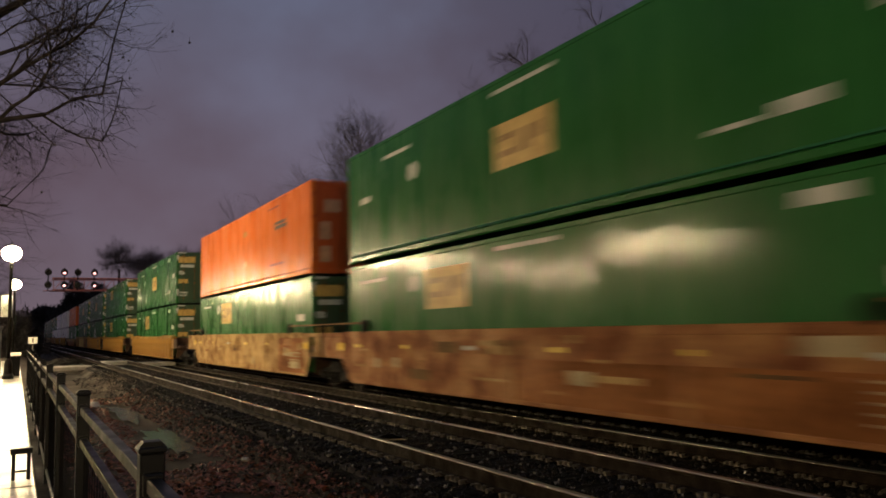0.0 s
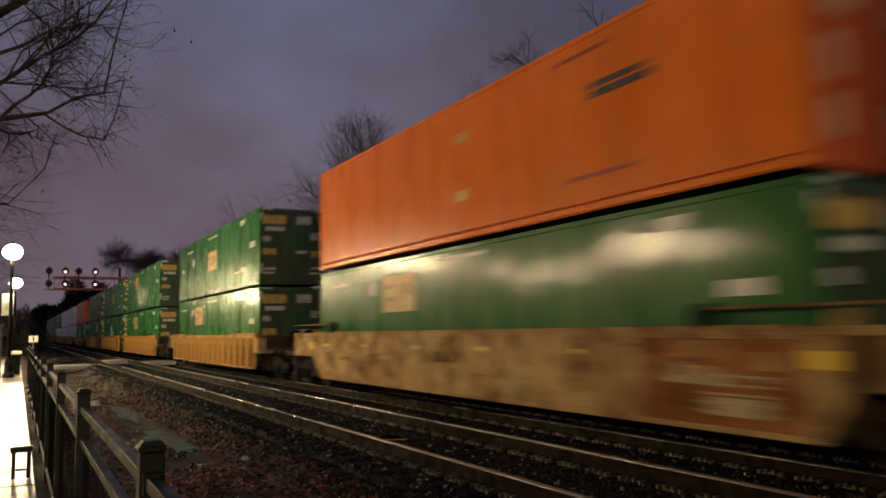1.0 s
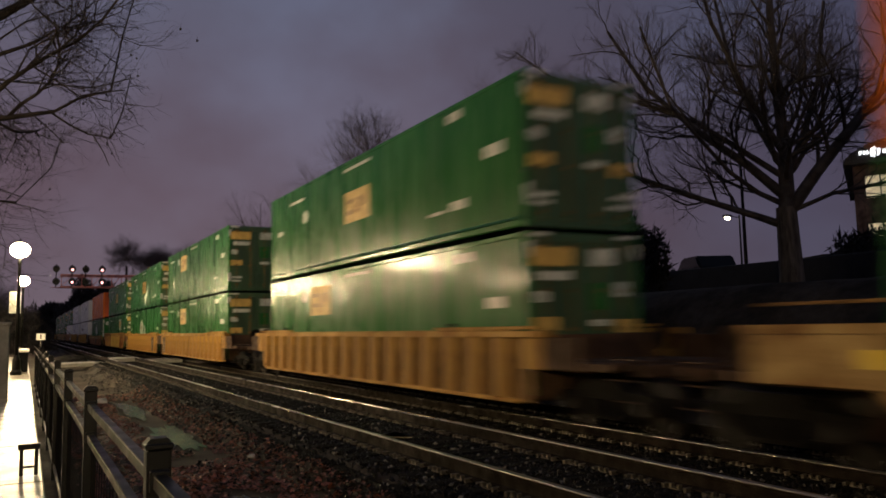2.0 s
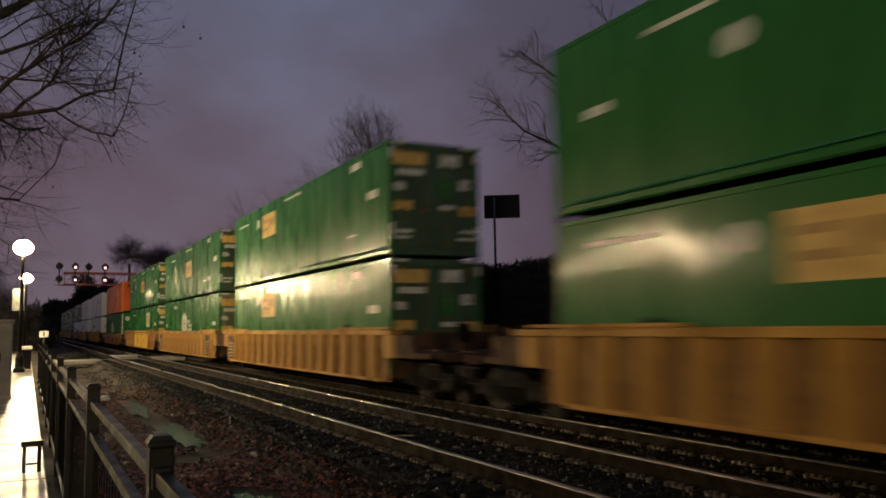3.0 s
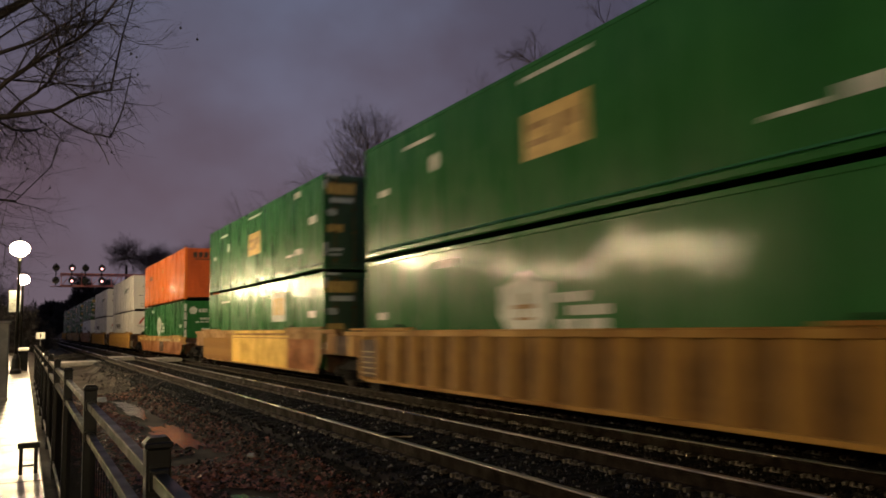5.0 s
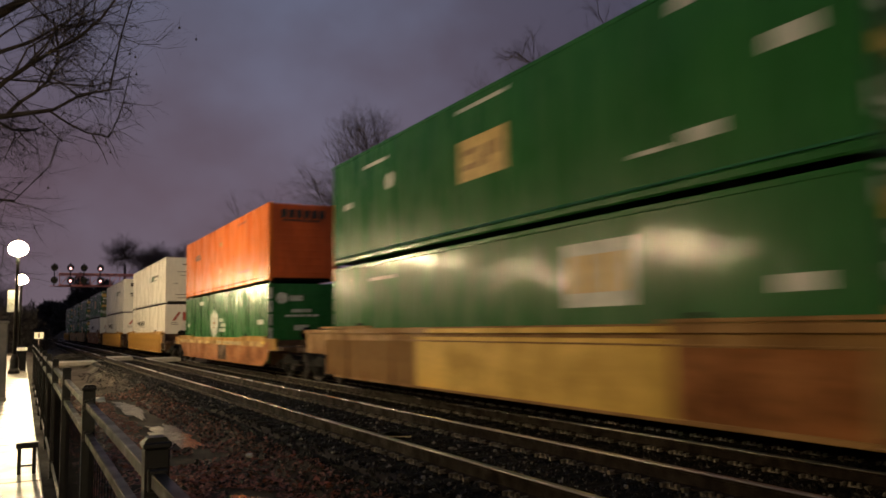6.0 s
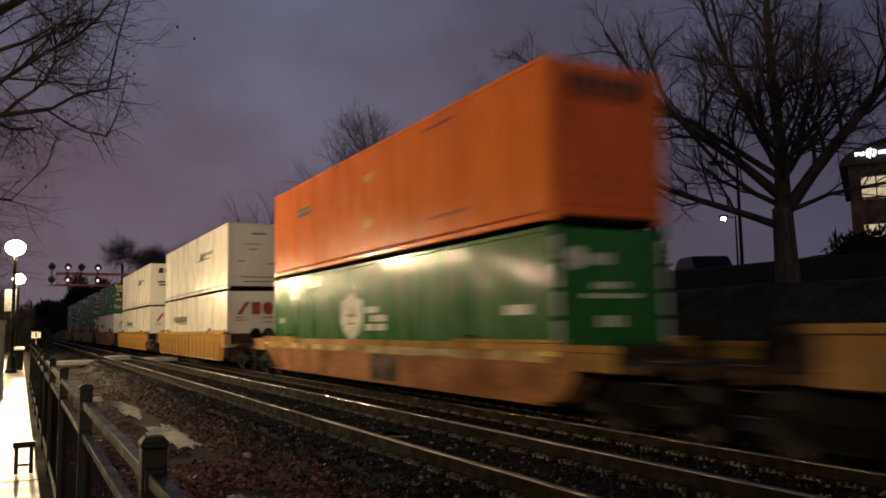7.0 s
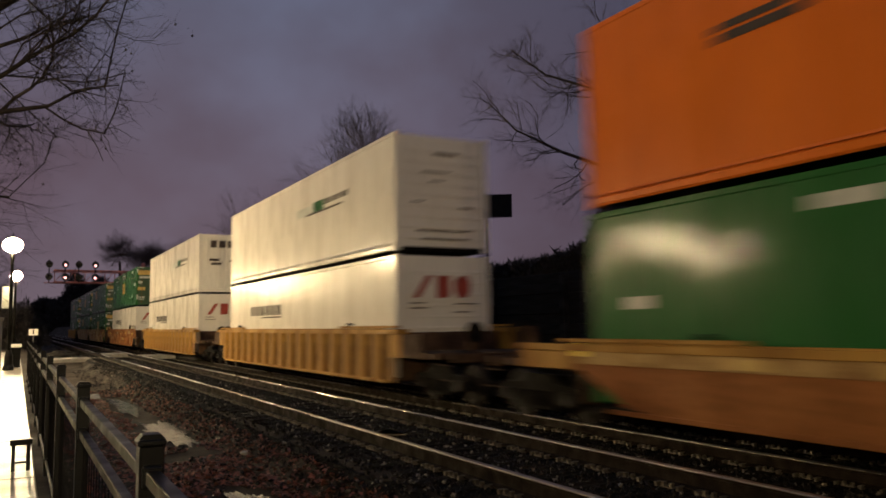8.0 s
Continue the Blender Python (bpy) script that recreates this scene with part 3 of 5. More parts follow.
def make_container(colour, front, decals):
    words = {"green": "glossy dark green", "orange": "bright orange", "white": "cream white"}[colour]
    material = {"green": M_GREEN, "orange": M_ORANGE, "white": M_WHITE}[colour]
    root = thing("shipping_container", (0, 0, 0), words + " steel freight container riding on the train", "shipping container", "containers on the train")
    for side in (-1, 1):
        part("side_wall", ribbed_wall(BM(), side * HALF, side, 0.11, LEN - 0.11, 0.17, HGT - 0.10, 0.305, 0.010, 0.62), material, root)
        part("bottom_rail", box(BM(), side * (HALF - 0.06), 0.11, 0.02, side * (HALF + 0.012), LEN - 0.11, 0.168, 0.03), material, root)
        part("rail_lip", prism(BM(), [(side * (HALF - 0.002), 0.215), (side * (HALF + 0.024), 0.172), (side * (HALF - 0.002), 0.172)], 0.11, LEN - 0.11, axis="y"), material, root)
        part("top_rail", box(BM(), side * (HALF - 0.06), 0.11, HGT - 0.098, side * (HALF + 0.004), LEN - 0.11, HGT - 0.004, 0.012), material, root)
        for y in (0, LEN - 0.108):
            part("corner_post", box(BM(), side * (HALF - 0.13), y, 0.12, side * HALF, y + 0.108, HGT - 0.12, 0.012), material, root)
            for z in (0.0, HGT - 0.118):
                part("corner_casting", box(BM(), side * (HALF - 0.15), y - 0.004, z, side * (HALF + 0.006), y + 0.112, z + 0.118, 0.008), material, root)
    part("roof", box(BM(), -HALF + 0.06, 0.11, HGT - 0.05, HALF - 0.06, LEN - 0.11, HGT - 0.012, 0.004), material, root)
    part("floor", box(BM(), -HALF + 0.06, 0.11, 0.03, HALF - 0.06, LEN - 0.11, 0.15), M_TRUCK, root)
    part("rear_wall", box(BM(), -HALF + 0.13, LEN - 0.07, 0.12, HALF - 0.13, LEN - 0.02, HGT - 0.03, 0.01), material, root)
    end = M_ORANGE_END if colour == "orange" else material
    if colour == "green" and front == "door":
        end = M_DOOR_PALE if decals == "shield" else M_GREEN_DARK
    if front == "door":
        part("header", box(BM(), -HALF + 0.15, 0.0, HGT - 0.20, HALF - 0.15, 0.10, HGT - 0.01, 0.01), end, root)
        part("sill", box(BM(), -HALF + 0.15, 0.0, 0.01, HALF - 0.15, 0.10, 0.16, 0.01), end, root)
        for side in (-1, 1):
            leaf = box(BM(), side * 0.008, 0.012, 0.165, side * (HALF - 0.135), 0.06, HGT - 0.205, 0.006)
            door = part("door", leaf, end, root)
            for z in (0.75, 1.35, 1.95):
                part("door_rib", box(BM(), side * 0.03, 0.004, z, side * (HALF - 0.16), 0.014, z + 0.06, 0.003), end, door)
            for a in (0.32, 0.92):
                rod = cyl(BM(), (side * a, -0.025, 0.10), (side * a, -0.025, HGT - 0.08), 0.017, n=8)
                for z in (0.25, 1.1, 1.8, HGT - 0.30):
                    box(rod, side * a - 0.05, -0.045, z, side * a + 0.05, 0.012, z + 0.07, 0.004)
                part("lock_rod", rod, M_WELL_DARK if colour == "green" else end, door, "worn steel lock rod")
            for z in (0.4, 1.0, 1.7, 2.4):
                part("hinge", box(BM(), side * (HALF - 0.20), -0.012, z, side * (HALF - 0.02), 0.014, z + 0.09, 0.004), end, door)
    else:
        wall = box(BM(), -HALF + 0.13, 0.03, 0.12, HALF - 0.13, 0.08, HGT - 0.03, 0.006)
        nose = part("front_wall", wall, end, root)
        for k in range(9):
            part("rib", box(BM(), -HALF + 0.14, 0.008, 0.30 + 0.27 * k, HALF - 0.14, 0.032, 0.36 + 0.27 * k, 0.004), end, nose)
    if decals == "logo_mid":
        logo = decal(root, "logo_sheet", 7.05, 1.14, 8.8, 2.0, M_YELLOW, "yellow printed logo sheet")
        for a, b, c, e in ((8.2, 1.36, 8.62, 1.48), (8.2, 1.66, 8.62, 1.78), (7.66, 1.36, 7.78, 1.78), (7.9, 1.36, 8.02, 1.78), (7.3, 1.5, 7.5, 1.78)):
            part("logo_bar", box(BM(), -HALF - 0.0105, a, b, -HALF - 0.0085, c, e), M_LOGO, logo)
        decal(root, "code_strip", 7.0, 2.60, 8.85, 2.68, M_DECAL)
        decal(root, "code_strip", 12.4, 2.38, 13.8, 2.47, M_DECAL)
        placard(root, 12.27, 1.82, 0.2)
        decal(root, "data_plate", 0.65, 1.48, 1.3, 1.72, M_DECAL)
        decal(root, "data_plate", 2.05, 0.64, 2.7, 0.83, M_DECAL)
        decal(root, "code_strip", 3.0, 0.64, 3.7, 0.71, M_DECAL)
        decal(root, "data_plate", 14.7, 1.48, 15.25, 1.64, M_DECAL)
        decal(root, "data_plate", 2.2, 2.52, 2.8, 2.72, M_DECAL)
    elif decals == "logo_rear":
        logo = decal(root, "logo_sheet", 10.0, 1.64, 11.7, 2.5, M_YELLOW, "yellow printed logo sheet")
        for a, b, c, e in ((11.1, 1.88, 11.52, 2.0), (11.1, 2.18, 11.52, 2.3), (10.56, 1.88, 10.68, 2.3), (10.8, 1.88, 10.92, 2.3), (10.2, 2.02, 10.4, 2.3)):
            part("logo_bar", box(BM(), -HALF - 0.0105, a, b, -HALF - 0.0085, c, e), M_LOGO, logo)
        decal(root, "code_strip", 7.05, 2.63, 8.85, 2.71, M_DECAL)
        decal(root, "code_strip", 13.9, 2.40, 15.3, 2.48, M_DECAL)
        placard(root, 12.35, 2.25, 0.2)
        decal(root, "data_plate", 1.85, 2.50, 2.5, 2.69, M_DECAL)
        decal(root, "data_plate", 0.73, 1.55, 1.36, 1.76, M_DECAL)
        decal(root, "code_strip", 2.2, 0.69, 2.8, 0.75, M_DECAL)
    elif decals == "logo_white":
        logo = decal(root, "logo_sheet", 3.8, 1.48, 5.4, 2.5, M_DECAL, "white printed logo sheet")
        for a in (3.98, 4.43, 4.88):
            part("logo_bar", box(BM(), -HALF - 0.0105, a, 1.7, -HALF - 0.0085, a + 0.34, 2.3), M_YELLOW, logo)
        decal(root, "data_plate", 0.73, 1.55, 1.36, 1.76, M_DECAL)
        decal(root, "code_strip", 12.0, 2.40, 13.5, 2.48, M_DECAL)
    elif decals == "shield":
        shield = BM()
        prism(shield, [(8.2, 1.92), (8.2, 1.38), (8.45, 1.10), (8.97, 0.84), (9.5, 1.10), (9.75, 1.38), (9.75, 1.92), (9.35, 2.0), (8.97, 2.18), (8.6, 2.0)], -HALF - 0.006, -HALF - 0.002, axis="x")
        emblem = part("shield_emblem", shield, M_DECAL, root, "pale printed shield emblem")
        for a, b, c, e in ((8.62, 1.50, 9.32, 1.58), (8.92, 1.30, 9.02, 1.78), (8.70, 1.30, 9.24, 1.35)):
            part("emblem_bar", box(BM(), -HALF - 0.0105, a, b, -HALF - 0.0065, c, e), M_LOGO, emblem)
        block_letters(root, root, 6.7, 1.14, 1.35, 0.16, 2, M_DECAL)
        block_letters(root, root, 6.7, 1.36, 1.0, 0.16, 2, M_DECAL)
        block_letters(root, root, 7.2, 1.58, 0.85, 0.16, 2, M_DECAL)
        decal(root, "data_plate", 0.7, 1.40, 1.45, 1.58, M_DECAL)
        decal(root, "data_plate", 14.9, 1.40, 15.4, 1.58, M_DECAL)
        decal(root, "code_strip", 11.4, 2.45, 12.3, 2.62, M_DECAL)
    elif decals == "bars_dark_front" or decals == "bars_dark_rear":
        u = 2.2 if decals == "bars_dark_front" else 12.0
        block_letters(root, root, u, 1.78, 1.75, 0.12, 1, M_DARKMARK)
        block_letters(root, root, u + 0.15, 1.94, 1.6, 0.10, 1, M_DARKMARK)
        decal(root, "code_strip", 2.8, 0.55, 4.4, 0.62, M_REDMARK)
        decal(root, "data_plate", 7.6, 0.80, 8.0, 1.02, M_YELLOW)
        decal(root, "data_plate", 7.6, 2.0, 8.0, 2.2, M_YELLOW)
        decal(root, "code_strip", 3.3, 2.55, 4.6, 2.62, M_REDMARK)
    elif decals == "white_upper":
        decal(root, "patch", 6.0, 1.66, 7.4, 1.92, M_DECAL)
        part("logo_mark", box(BM(), -HALF - 0.006, 4.9, 1.62, -HALF - 0.003, 5.8, 1.98), M_GREEN, root, "small dark green printed mark")
        block_letters(root, root, 2.95, 1.80, 1.9, 0.16, 3, M_DARKMARK)
        block_letters(root, root, 2.95, 1.62, 4.0, 0.06, 1, M_DARKMARK)
    elif decals == "white_lower":
        block_letters(root, root, 9.0, 1.62, 3.9, 0.34, 6, M_DARKMARK)
        decal(root, "code_strip", 9.0, 1.52, 11.4, 1.57, M_DARKMARK)
    # sheets on the front end
    if colour == "green" and front == "door":
        for a0, v0, a1, v1, mm in ((0.10, 2.28, 1.02, 2.62, M_YELLOW), (0.22, 2.02, 0.95, 2.18, M_DECAL), (0.12, 1.62, 0.42, 1.82, M_DECAL), (0.10, 1.12, 0.62, 1.36, M_YELLOW),
                                   (0.16, 0.55, 0.6, 0.64, M_DECAL), (1.42, 2.30, 1.98, 2.62, M_DECAL), (1.40, 1.48, 1.82, 1.98, M_GREEN), (1.98, 1.72, 2.3, 2.0, M_DECAL),
                                   (1.40, 1.18, 1.82, 1.30, M_DECAL), (1.98, 1.05, 2.46, 1.30, M_YELLOW), (2.0, 0.6, 2.46, 0.68, M_DECAL), (0.06, HGT - 0.09, 0.5, HGT - 0.02, M_DECAL),
                                   (2.06, HGT - 0.09, 2.5, HGT - 0.02, M_DECAL), (0.16, 0.40, 0.55, 0.48, M_DECAL), (1.9, 0.40, 2.46, 0.48, M_DECAL)):
            end_decal(root, "placard", a0, v0, a1, v1, mm, lift=0.026)
        for a in (0.012, WID - 0.132):
            end_decal(root, "corner_marker", a, 2.42, a + 0.12, 2.72, M_DECAL)
            end_decal(root, "corner_marker", a, 0.42, a + 0.12, 0.80, M_DECAL)
    elif colour == "green":
        disc = cyl(BM(), (-HALF + 0.5, -0.004, 2.35), (-HALF + 0.5, 0.004, 2.35), 0.21, n=20)
        part("round_emblem", disc, M_DECAL, root, "pale round emblem")
        block_letters(root, root, 0.78, 2.24, 0.5, 0.2, 3, M_DECAL, "end")
        block_letters(root, root, 0.85, 1.82, 0.75, 0.12, 4, M_DECAL, "end")
        block_letters(root, root, 0.60, 1.66, 1.3, 0.08, 5, M_DECAL, "end")
        block_letters(root, root, 0.95, 1.16, 0.55, 0.20, 3, M_DECAL, "end")
        for k in range(5):
            for a in (0.012, WID - 0.132):
                end_decal(root, "corner_marker", a, 0.4 + 0.48 * k, a + 0.12, 0.8 + 0.48 * k, M_DECAL)
    elif colour == "orange" and front != "door":
        block_letters(root, root, 0.42, 2.34, 1.75, 0.32, 6, M_DARKMARK, "end")
        block_letters(root, root, 0.30, 2.22, 1.9, 0.07, 1, M_DARKMARK, "end")
    elif colour == "orange":
        for a0, v0, a1, v1 in ((0.25, 0.35, 0.62, 0.85), (0.25, 1.05, 0.62, 1.6), (0.4, 1.9, 0.95, 2.3), (1.5, 0.3, 1.9, 0.9), (1.6, 1.9, 2.2, 2.2)):
            end_decal(root, "placard", a0, v0, a1, v1, M_PEACH, lift=0.034)
    elif decals == "white_upper" and front == "door":
        for k in range(4):
            end_decal(root, "lettering_bar", 0.55 + 0.42 * k, 2.22, 0.85 + 0.42 * k, 2.58, M_DARKMARK, lift=0.034)
        for v, a in ((1.55, 0.5), (1.35, 0.6), (1.5, 1.5)):
            end_decal(root, "placard", a, v, a + 0.5, v + 0.12, M_DARKMARK, lift=0.034)
    elif decals == "white_upper":
        block_letters(root, root, 0.95, 2.40, 0.85, 0.07, 1, M_DARKMARK, "end")
        for k, (a, w) in enumerate(((0.6, 1.0), (0.85, 0.5), (0.4, 0.4), (1.7, 0.5), (0.35, 1.9), (0.5, 1.7))):
            block_letters(root, root, a, (1.95, 1.72, 1.2, 1.1, 0.5, 0.3)[k], w, 0.035, 1, M_DARKMARK, "end")
    else:
        mark = end_decal(root, "logo_sheet", 0.40, 1.80, 2.05, 2.46, M_WHITE, "white sheet with a red-brown mark")
        for pts in ([(0.44, 1.86), (0.62, 1.86), (0.98, 2.40), (0.80, 2.40)], [(1.08, 1.86), (1.40, 1.86), (1.46, 1.92), (1.46, 2.40), (1.08, 2.40)],
                    [(1.58, 2.02), (1.70, 1.86), (1.92, 1.86), (2.02, 2.02), (2.02, 2.26), (1.92, 2.40), (1.70, 2.40), (1.58, 2.26)]):
            part("logo_shape", prism(BM(), [(-HALF + a, v) for a, v in pts], -0.0185, -0.0145, axis="y"), M_REDMARK, mark)
        for v, a, w in ((1.72, 0.3, 0.5), (1.6, 0.3, 0.6), (1.7, 1.5, 0.8), (1.5, 1.5, 0.6)):
            block_letters(root, root, a, v, w, 0.03, 1, M_DARKMARK, "end")
    return root


# ---- train: cars ----
WHEEL_R = 0.42


def make_wheelset_mesh():
    bm = BM()
    cyl(bm, (-0.95, 0, 0), (0.95, 0, 0), 0.075, n=10)
    for side in (-1, 1):
        cyl(bm, (side * 0.69, 0, 0), (side * 0.82, 0, 0), WHEEL_R, WHEEL_R - 0.006, n=28)
        cyl(bm, (side * 0.66, 0, 0), (side * 0.69, 0, 0), WHEEL_R + 0.026, n=28)
        cyl(bm, (side * 0.82, 0, 0), (side * 0.845, 0, 0), 0.16, n=14)
        for k in range(3):
            a = 2.1 * k
            box(bm, side * 0.845 - 0.015, 0.08 * math.cos(a) - 0.02, 0.08 * math.sin(a) - 0.02, side * 0.845 + 0.015, 0.08 * math.cos(a) + 0.02, 0.08 * math.sin(a) + 0.02)
    return mesh_of("wheelset", bm, M_WHEEL)


def make_sideframe_mesh(side):
    bm = BM()
    x0, x1 = side * 0.93, side * 1.10
    outline = [(-1.12, 0.34), (-1.12, 0.60), (-0.62, 0.64), (-0.40, 0.80), (0.40, 0.80), (0.62, 0.64), (1.12, 0.60), (1.12, 0.34), (0.72, 0.36), (0.42, 0.20), (-0.42, 0.20), (-0.72, 0.36)]
    prism(bm, outline, x0, x1, axis="x")
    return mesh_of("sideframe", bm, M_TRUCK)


WHEELSET = make_wheelset_mesh()
SIDEFRAMES = [make_sideframe_mesh(-1), make_sideframe_mesh(1)]
SPRING = mesh_of("spring", cyl(BM(), (0, 0, 0), (0, 0, 0.26), 0.06, n=10), M_TRUCK)
BEARING = mesh_of("bearing", cyl(BM(), (-0.06, 0, 0), (0.06, 0, 0), 0.11, n=14), M_WHEEL)
WHEELSETS = []


def make_truck(car, y):
    bolster = box(BM(), -0.92, -0.20, 0.42, 0.92, 0.20, 0.74, 0.02)
    cyl(bolster, (0, 0, 0.74), (0, 0, 0.84), 0.26, n=16)
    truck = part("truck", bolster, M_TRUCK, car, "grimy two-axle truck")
    truck.location = (0, y, 0)
    for me, side in zip(SIDEFRAMES, (-1, 1)):
        part("sideframe", me, None, truck)
        for q in (-0.24, -0.08, 0.08, 0.24):
            part("spring", SPRING, None, truck).location = (side * 1.14, q, 0.26)
        for q in (-0.89, 0.89):
            part("bearing", BEARING, None, truck).location = (side * 1.15, q, WHEEL_R)
    for dy in (-0.89, 0.89):
        w = part("wheelset", WHEELSET, None, truck)
        w.location = (0, dy, WHEEL_R)
        WHEELSETS.append(w)


def make_well_car(style, front, rear):
    """A well car; y = 0 is the front end of its load. front, rear: 'coupler' with a truck of its own, 'joint' with a truck of its own, or
    'open', carried by the next car's truck."""
    look_of = {"ribbed": ("ochre ribbed", M_WELL_RIB), "tan": ("weathered tan smooth-sided", M_WELL_TAN), "rust": ("rust-brown smooth-sided", M_WELL_RUST), "patched": ("brown smooth-sided, yellow-patched", M_WELL_BROWN),
               "gold": ("rust-brown fish-bellied, tan-topped", M_WELL_RIB)}[style]
    words, material = look_of
    root = thing("well_car", (0, 0, 0), words + " container well car rolling on the far track", "railway car", "cars of the train")
    ribbed = style == "ribbed"
    top = {"ribbed": 1.60, "patched": 1.66, "gold": 1.37}.get(style, 1.65)
    ledge = {"ribbed": 0.13, "patched": 0.10, "gold": 0.05}.get(style, 0.022)
    low = 0.37
    pick = random.Random(style)
    for side in (-1, 1):
        x = side * 1.50
        wall = BM()
        if ribbed:
            prism(wall, [(-0.05, top - 0.1), (LEN + 0.05, top - 0.1), (LEN + 0.05, low), (-0.36, low), (-0.36, 0.92), (-0.05, 0.92)], x - 0.012, x + 0.012, axis="x")
        else:
            nose = -0.75 if style == "gold" else -0.4
            belly = [(LEN - 0.55, low), (0.0, low), (nose, 0.92)]
            if style == "gold":
                belly = [(LEN - 0.9, low + 0.1), (LEN - 1.8, low), (1.8, low), (0.5, low + 0.01), (0.0, low + 0.03), (-0.3, low + 0.08), (-0.55, low + 0.22), (-0.72, low + 0.42), (nose - 0.1, 1.02)]
            prism(wall, [(-0.1, top - 0.1), (LEN + 0.1, top - 0.1), (LEN + 0.1, 0.95)] + belly + [(nose, top - 0.1)], x - 0.012, x + 0.012, axis="x")
        # plate between the ribs is a darker ochre than the ribs themselves
        side_wall = part("side_wall", wall, M_WELL_DARK if ribbed else M_WELL_RED if style == "gold" else material, root)
        over = 0.85 if ribbed else 1.75
        part("top_chord", box(BM(), x - ledge, -over, top - 0.13, x + ledge, LEN + over, top - 0.02, 0.008), material, root)
        part("top_lip", box(BM(), x - 0.02, 0.2, top - 0.02, x + 0.02, LEN - 0.2, top, 0.004), material, root)
        part("bottom_sill", box(BM(), x - (ledge if ribbed else 0.02), 0.05, low - 0.02, x + (ledge if ribbed else 0.02), LEN - 0.6, low + 0.05, 0.006), M_WELL_RED if style == "gold" else material, root)
        if ribbed:
            rib = mesh_of("rib", prism(BM(), [(-0.25, 0), (0.25, 0), (0.19, side * 0.11), (-0.19, side * 0.11)], low + 0.04, top - 0.135, axis="z"), material)
            for k in range(17):
                r = part("rib", rib, None, side_wall)
                r.matrix_basis = pose(x + side * 0.012, 0.45 + k * 0.953, 0) @ Matrix(((0, 1, 0, 0), (1, 0, 0, 0), (0, 0, 1, 0), (0, 0, 0, 1)))
            for u, end in ((0.45, front), (LEN - 1.35, rear)):
                if end == "coupler":
                    continue
                # flat dark plate stands for the shade of a recess behind the rungs
                ladder = part("ladder_recess", box(BM(), x + side * 0.124, u, low + 0.10, x + side * 0.136, u + 0.90, top - 0.22, 0.004), M_WELL_END, side_wall, "dark plate for recess shade behind ladder rungs")
                for z in (0.55, 0.68, 0.81, 0.94, 1.07):
                    part("rung", box(BM(), x + side * 0.137, u + 0.12, z, x + side * 0.165, u + 0.78, z + 0.035, 0.005), M_WELL_PALE, ladder, "pale worn rung")
        elif style != "patched":
            for k in range(6):
                part("reflector", box(BM(), x + side * 0.013, 1.2 + 2.75 * k, 1.25, x + side * 0.024, 1.5 + 2.75 * k, 1.33), M_REFLECTOR if k % 3 else M_DECAL, side_wall, "yellow reflector")
            for u in (-0.3, LEN - 0.1):
                part("end_marker", box(BM(), x + side * 0.031, u, 1.16, x + side * 0.036, u + 0.34, 1.36), M_REFLECTOR, side_wall, "yellow marker square")
        if style in ("rust", "tan"):
            for k in range(26):
                u, z, w, h = pick.uniform(0.3, LEN - 1.3), pick.uniform(0.55, 1.40), pick.choice((0.12, 0.25, 0.5, 0.9)), pick.choice((0.05, 0.1, 0.22))
                part("stencil_patch", box(BM(), x + side * 0.013, u, z, x + side * (0.015 + 0.0004 * k), u + w, z + h), pick.choice((M_WELL_TAN, M_WELL_RUST, M_WELL_PALE, M_WELL_DARK)), side_wall, "faded painted patch")
            for k in range(5):
                part("vent_bar", box(BM(), x + side * 0.013, 0.5, 0.58 + 0.11 * k, x + side * 0.034, 1.6, 0.61 + 0.11 * k, 0.004), M_WELL_PALE, side_wall)
            if style == "rust":
                part("lower_plate", box(BM(), x + side * 0.012, 0.1, low + 0.055, x + side * 0.0125, 8.0, 1.12), M_WELL_RED, side_wall, "dark rust-red plate")
            else:
                part("lower_plate", box(BM(), x + side * 0.012, 0.1, low + 0.055, x + side * 0.0125, 2.7, top - 0.16), M_WELL_RED, side_wall, "dark rust-red plate")
            for u in (4.1, 8.1, 12.1):
                part("wall_post", box(BM(), x + side * 0.012, u, low + 0.06, x + side * 0.045, u + 0.16, top - 0.14, 0.01), material, side_wall)
        if style == "gold":
            part("stiffener", box(BM(), x + side * 0.012, -0.1, top - 0.32, x + side * 0.030, LEN + 0.1, top - 0.135, 0.004), M_WELL_TAN, side_wall)
            for u0, u1, film in ((10.6, 11.4, M_YELLOW), (8.9, 9.6, M_YELLOW), (6.5, 7.3, M_WELL_PALE), (3.2, 6.0, M_WELL_PALE), (12.8, 13.4, M_YELLOW)):
                part("stencil_patch", box(BM(), x + side * 0.0305, u0, top - 0.29, x + side * 0.033, u1, top - 0.16), film, side_wall, "pale painted patch")
            # one darker brown patch on the lower wall
            part("stencil_patch", box(BM(), x + side * 0.013, 5.6, low + 0.055, x + side * 0.016, 7.2, top - 0.325), M_WELL_END, side_wall, "dark brown patch")
        if style == "patched":
            part("patch_panel", box(BM(), x + side * 0.013, 2.9, low + 0.03, x + side * 0.022, 10.5, top - 0.20, 0.002), M_WELL_GOLD, side_wall, "fresh yellow panel")
            part("chord_patch", box(BM(), x + side * (ledge + 0.001), 2.9, top - 0.12, x + side * (ledge + 0.008), 9.8, top - 0.03, 0.002), M_WELL_GOLD, side_wall, "fresh yellow panel")
            part("rail_strip", box(BM(), x + side * 0.012, -0.1, top - 0.30, x + side * 0.035, LEN + 0.1, top - 0.27, 0.004), material, side_wall)
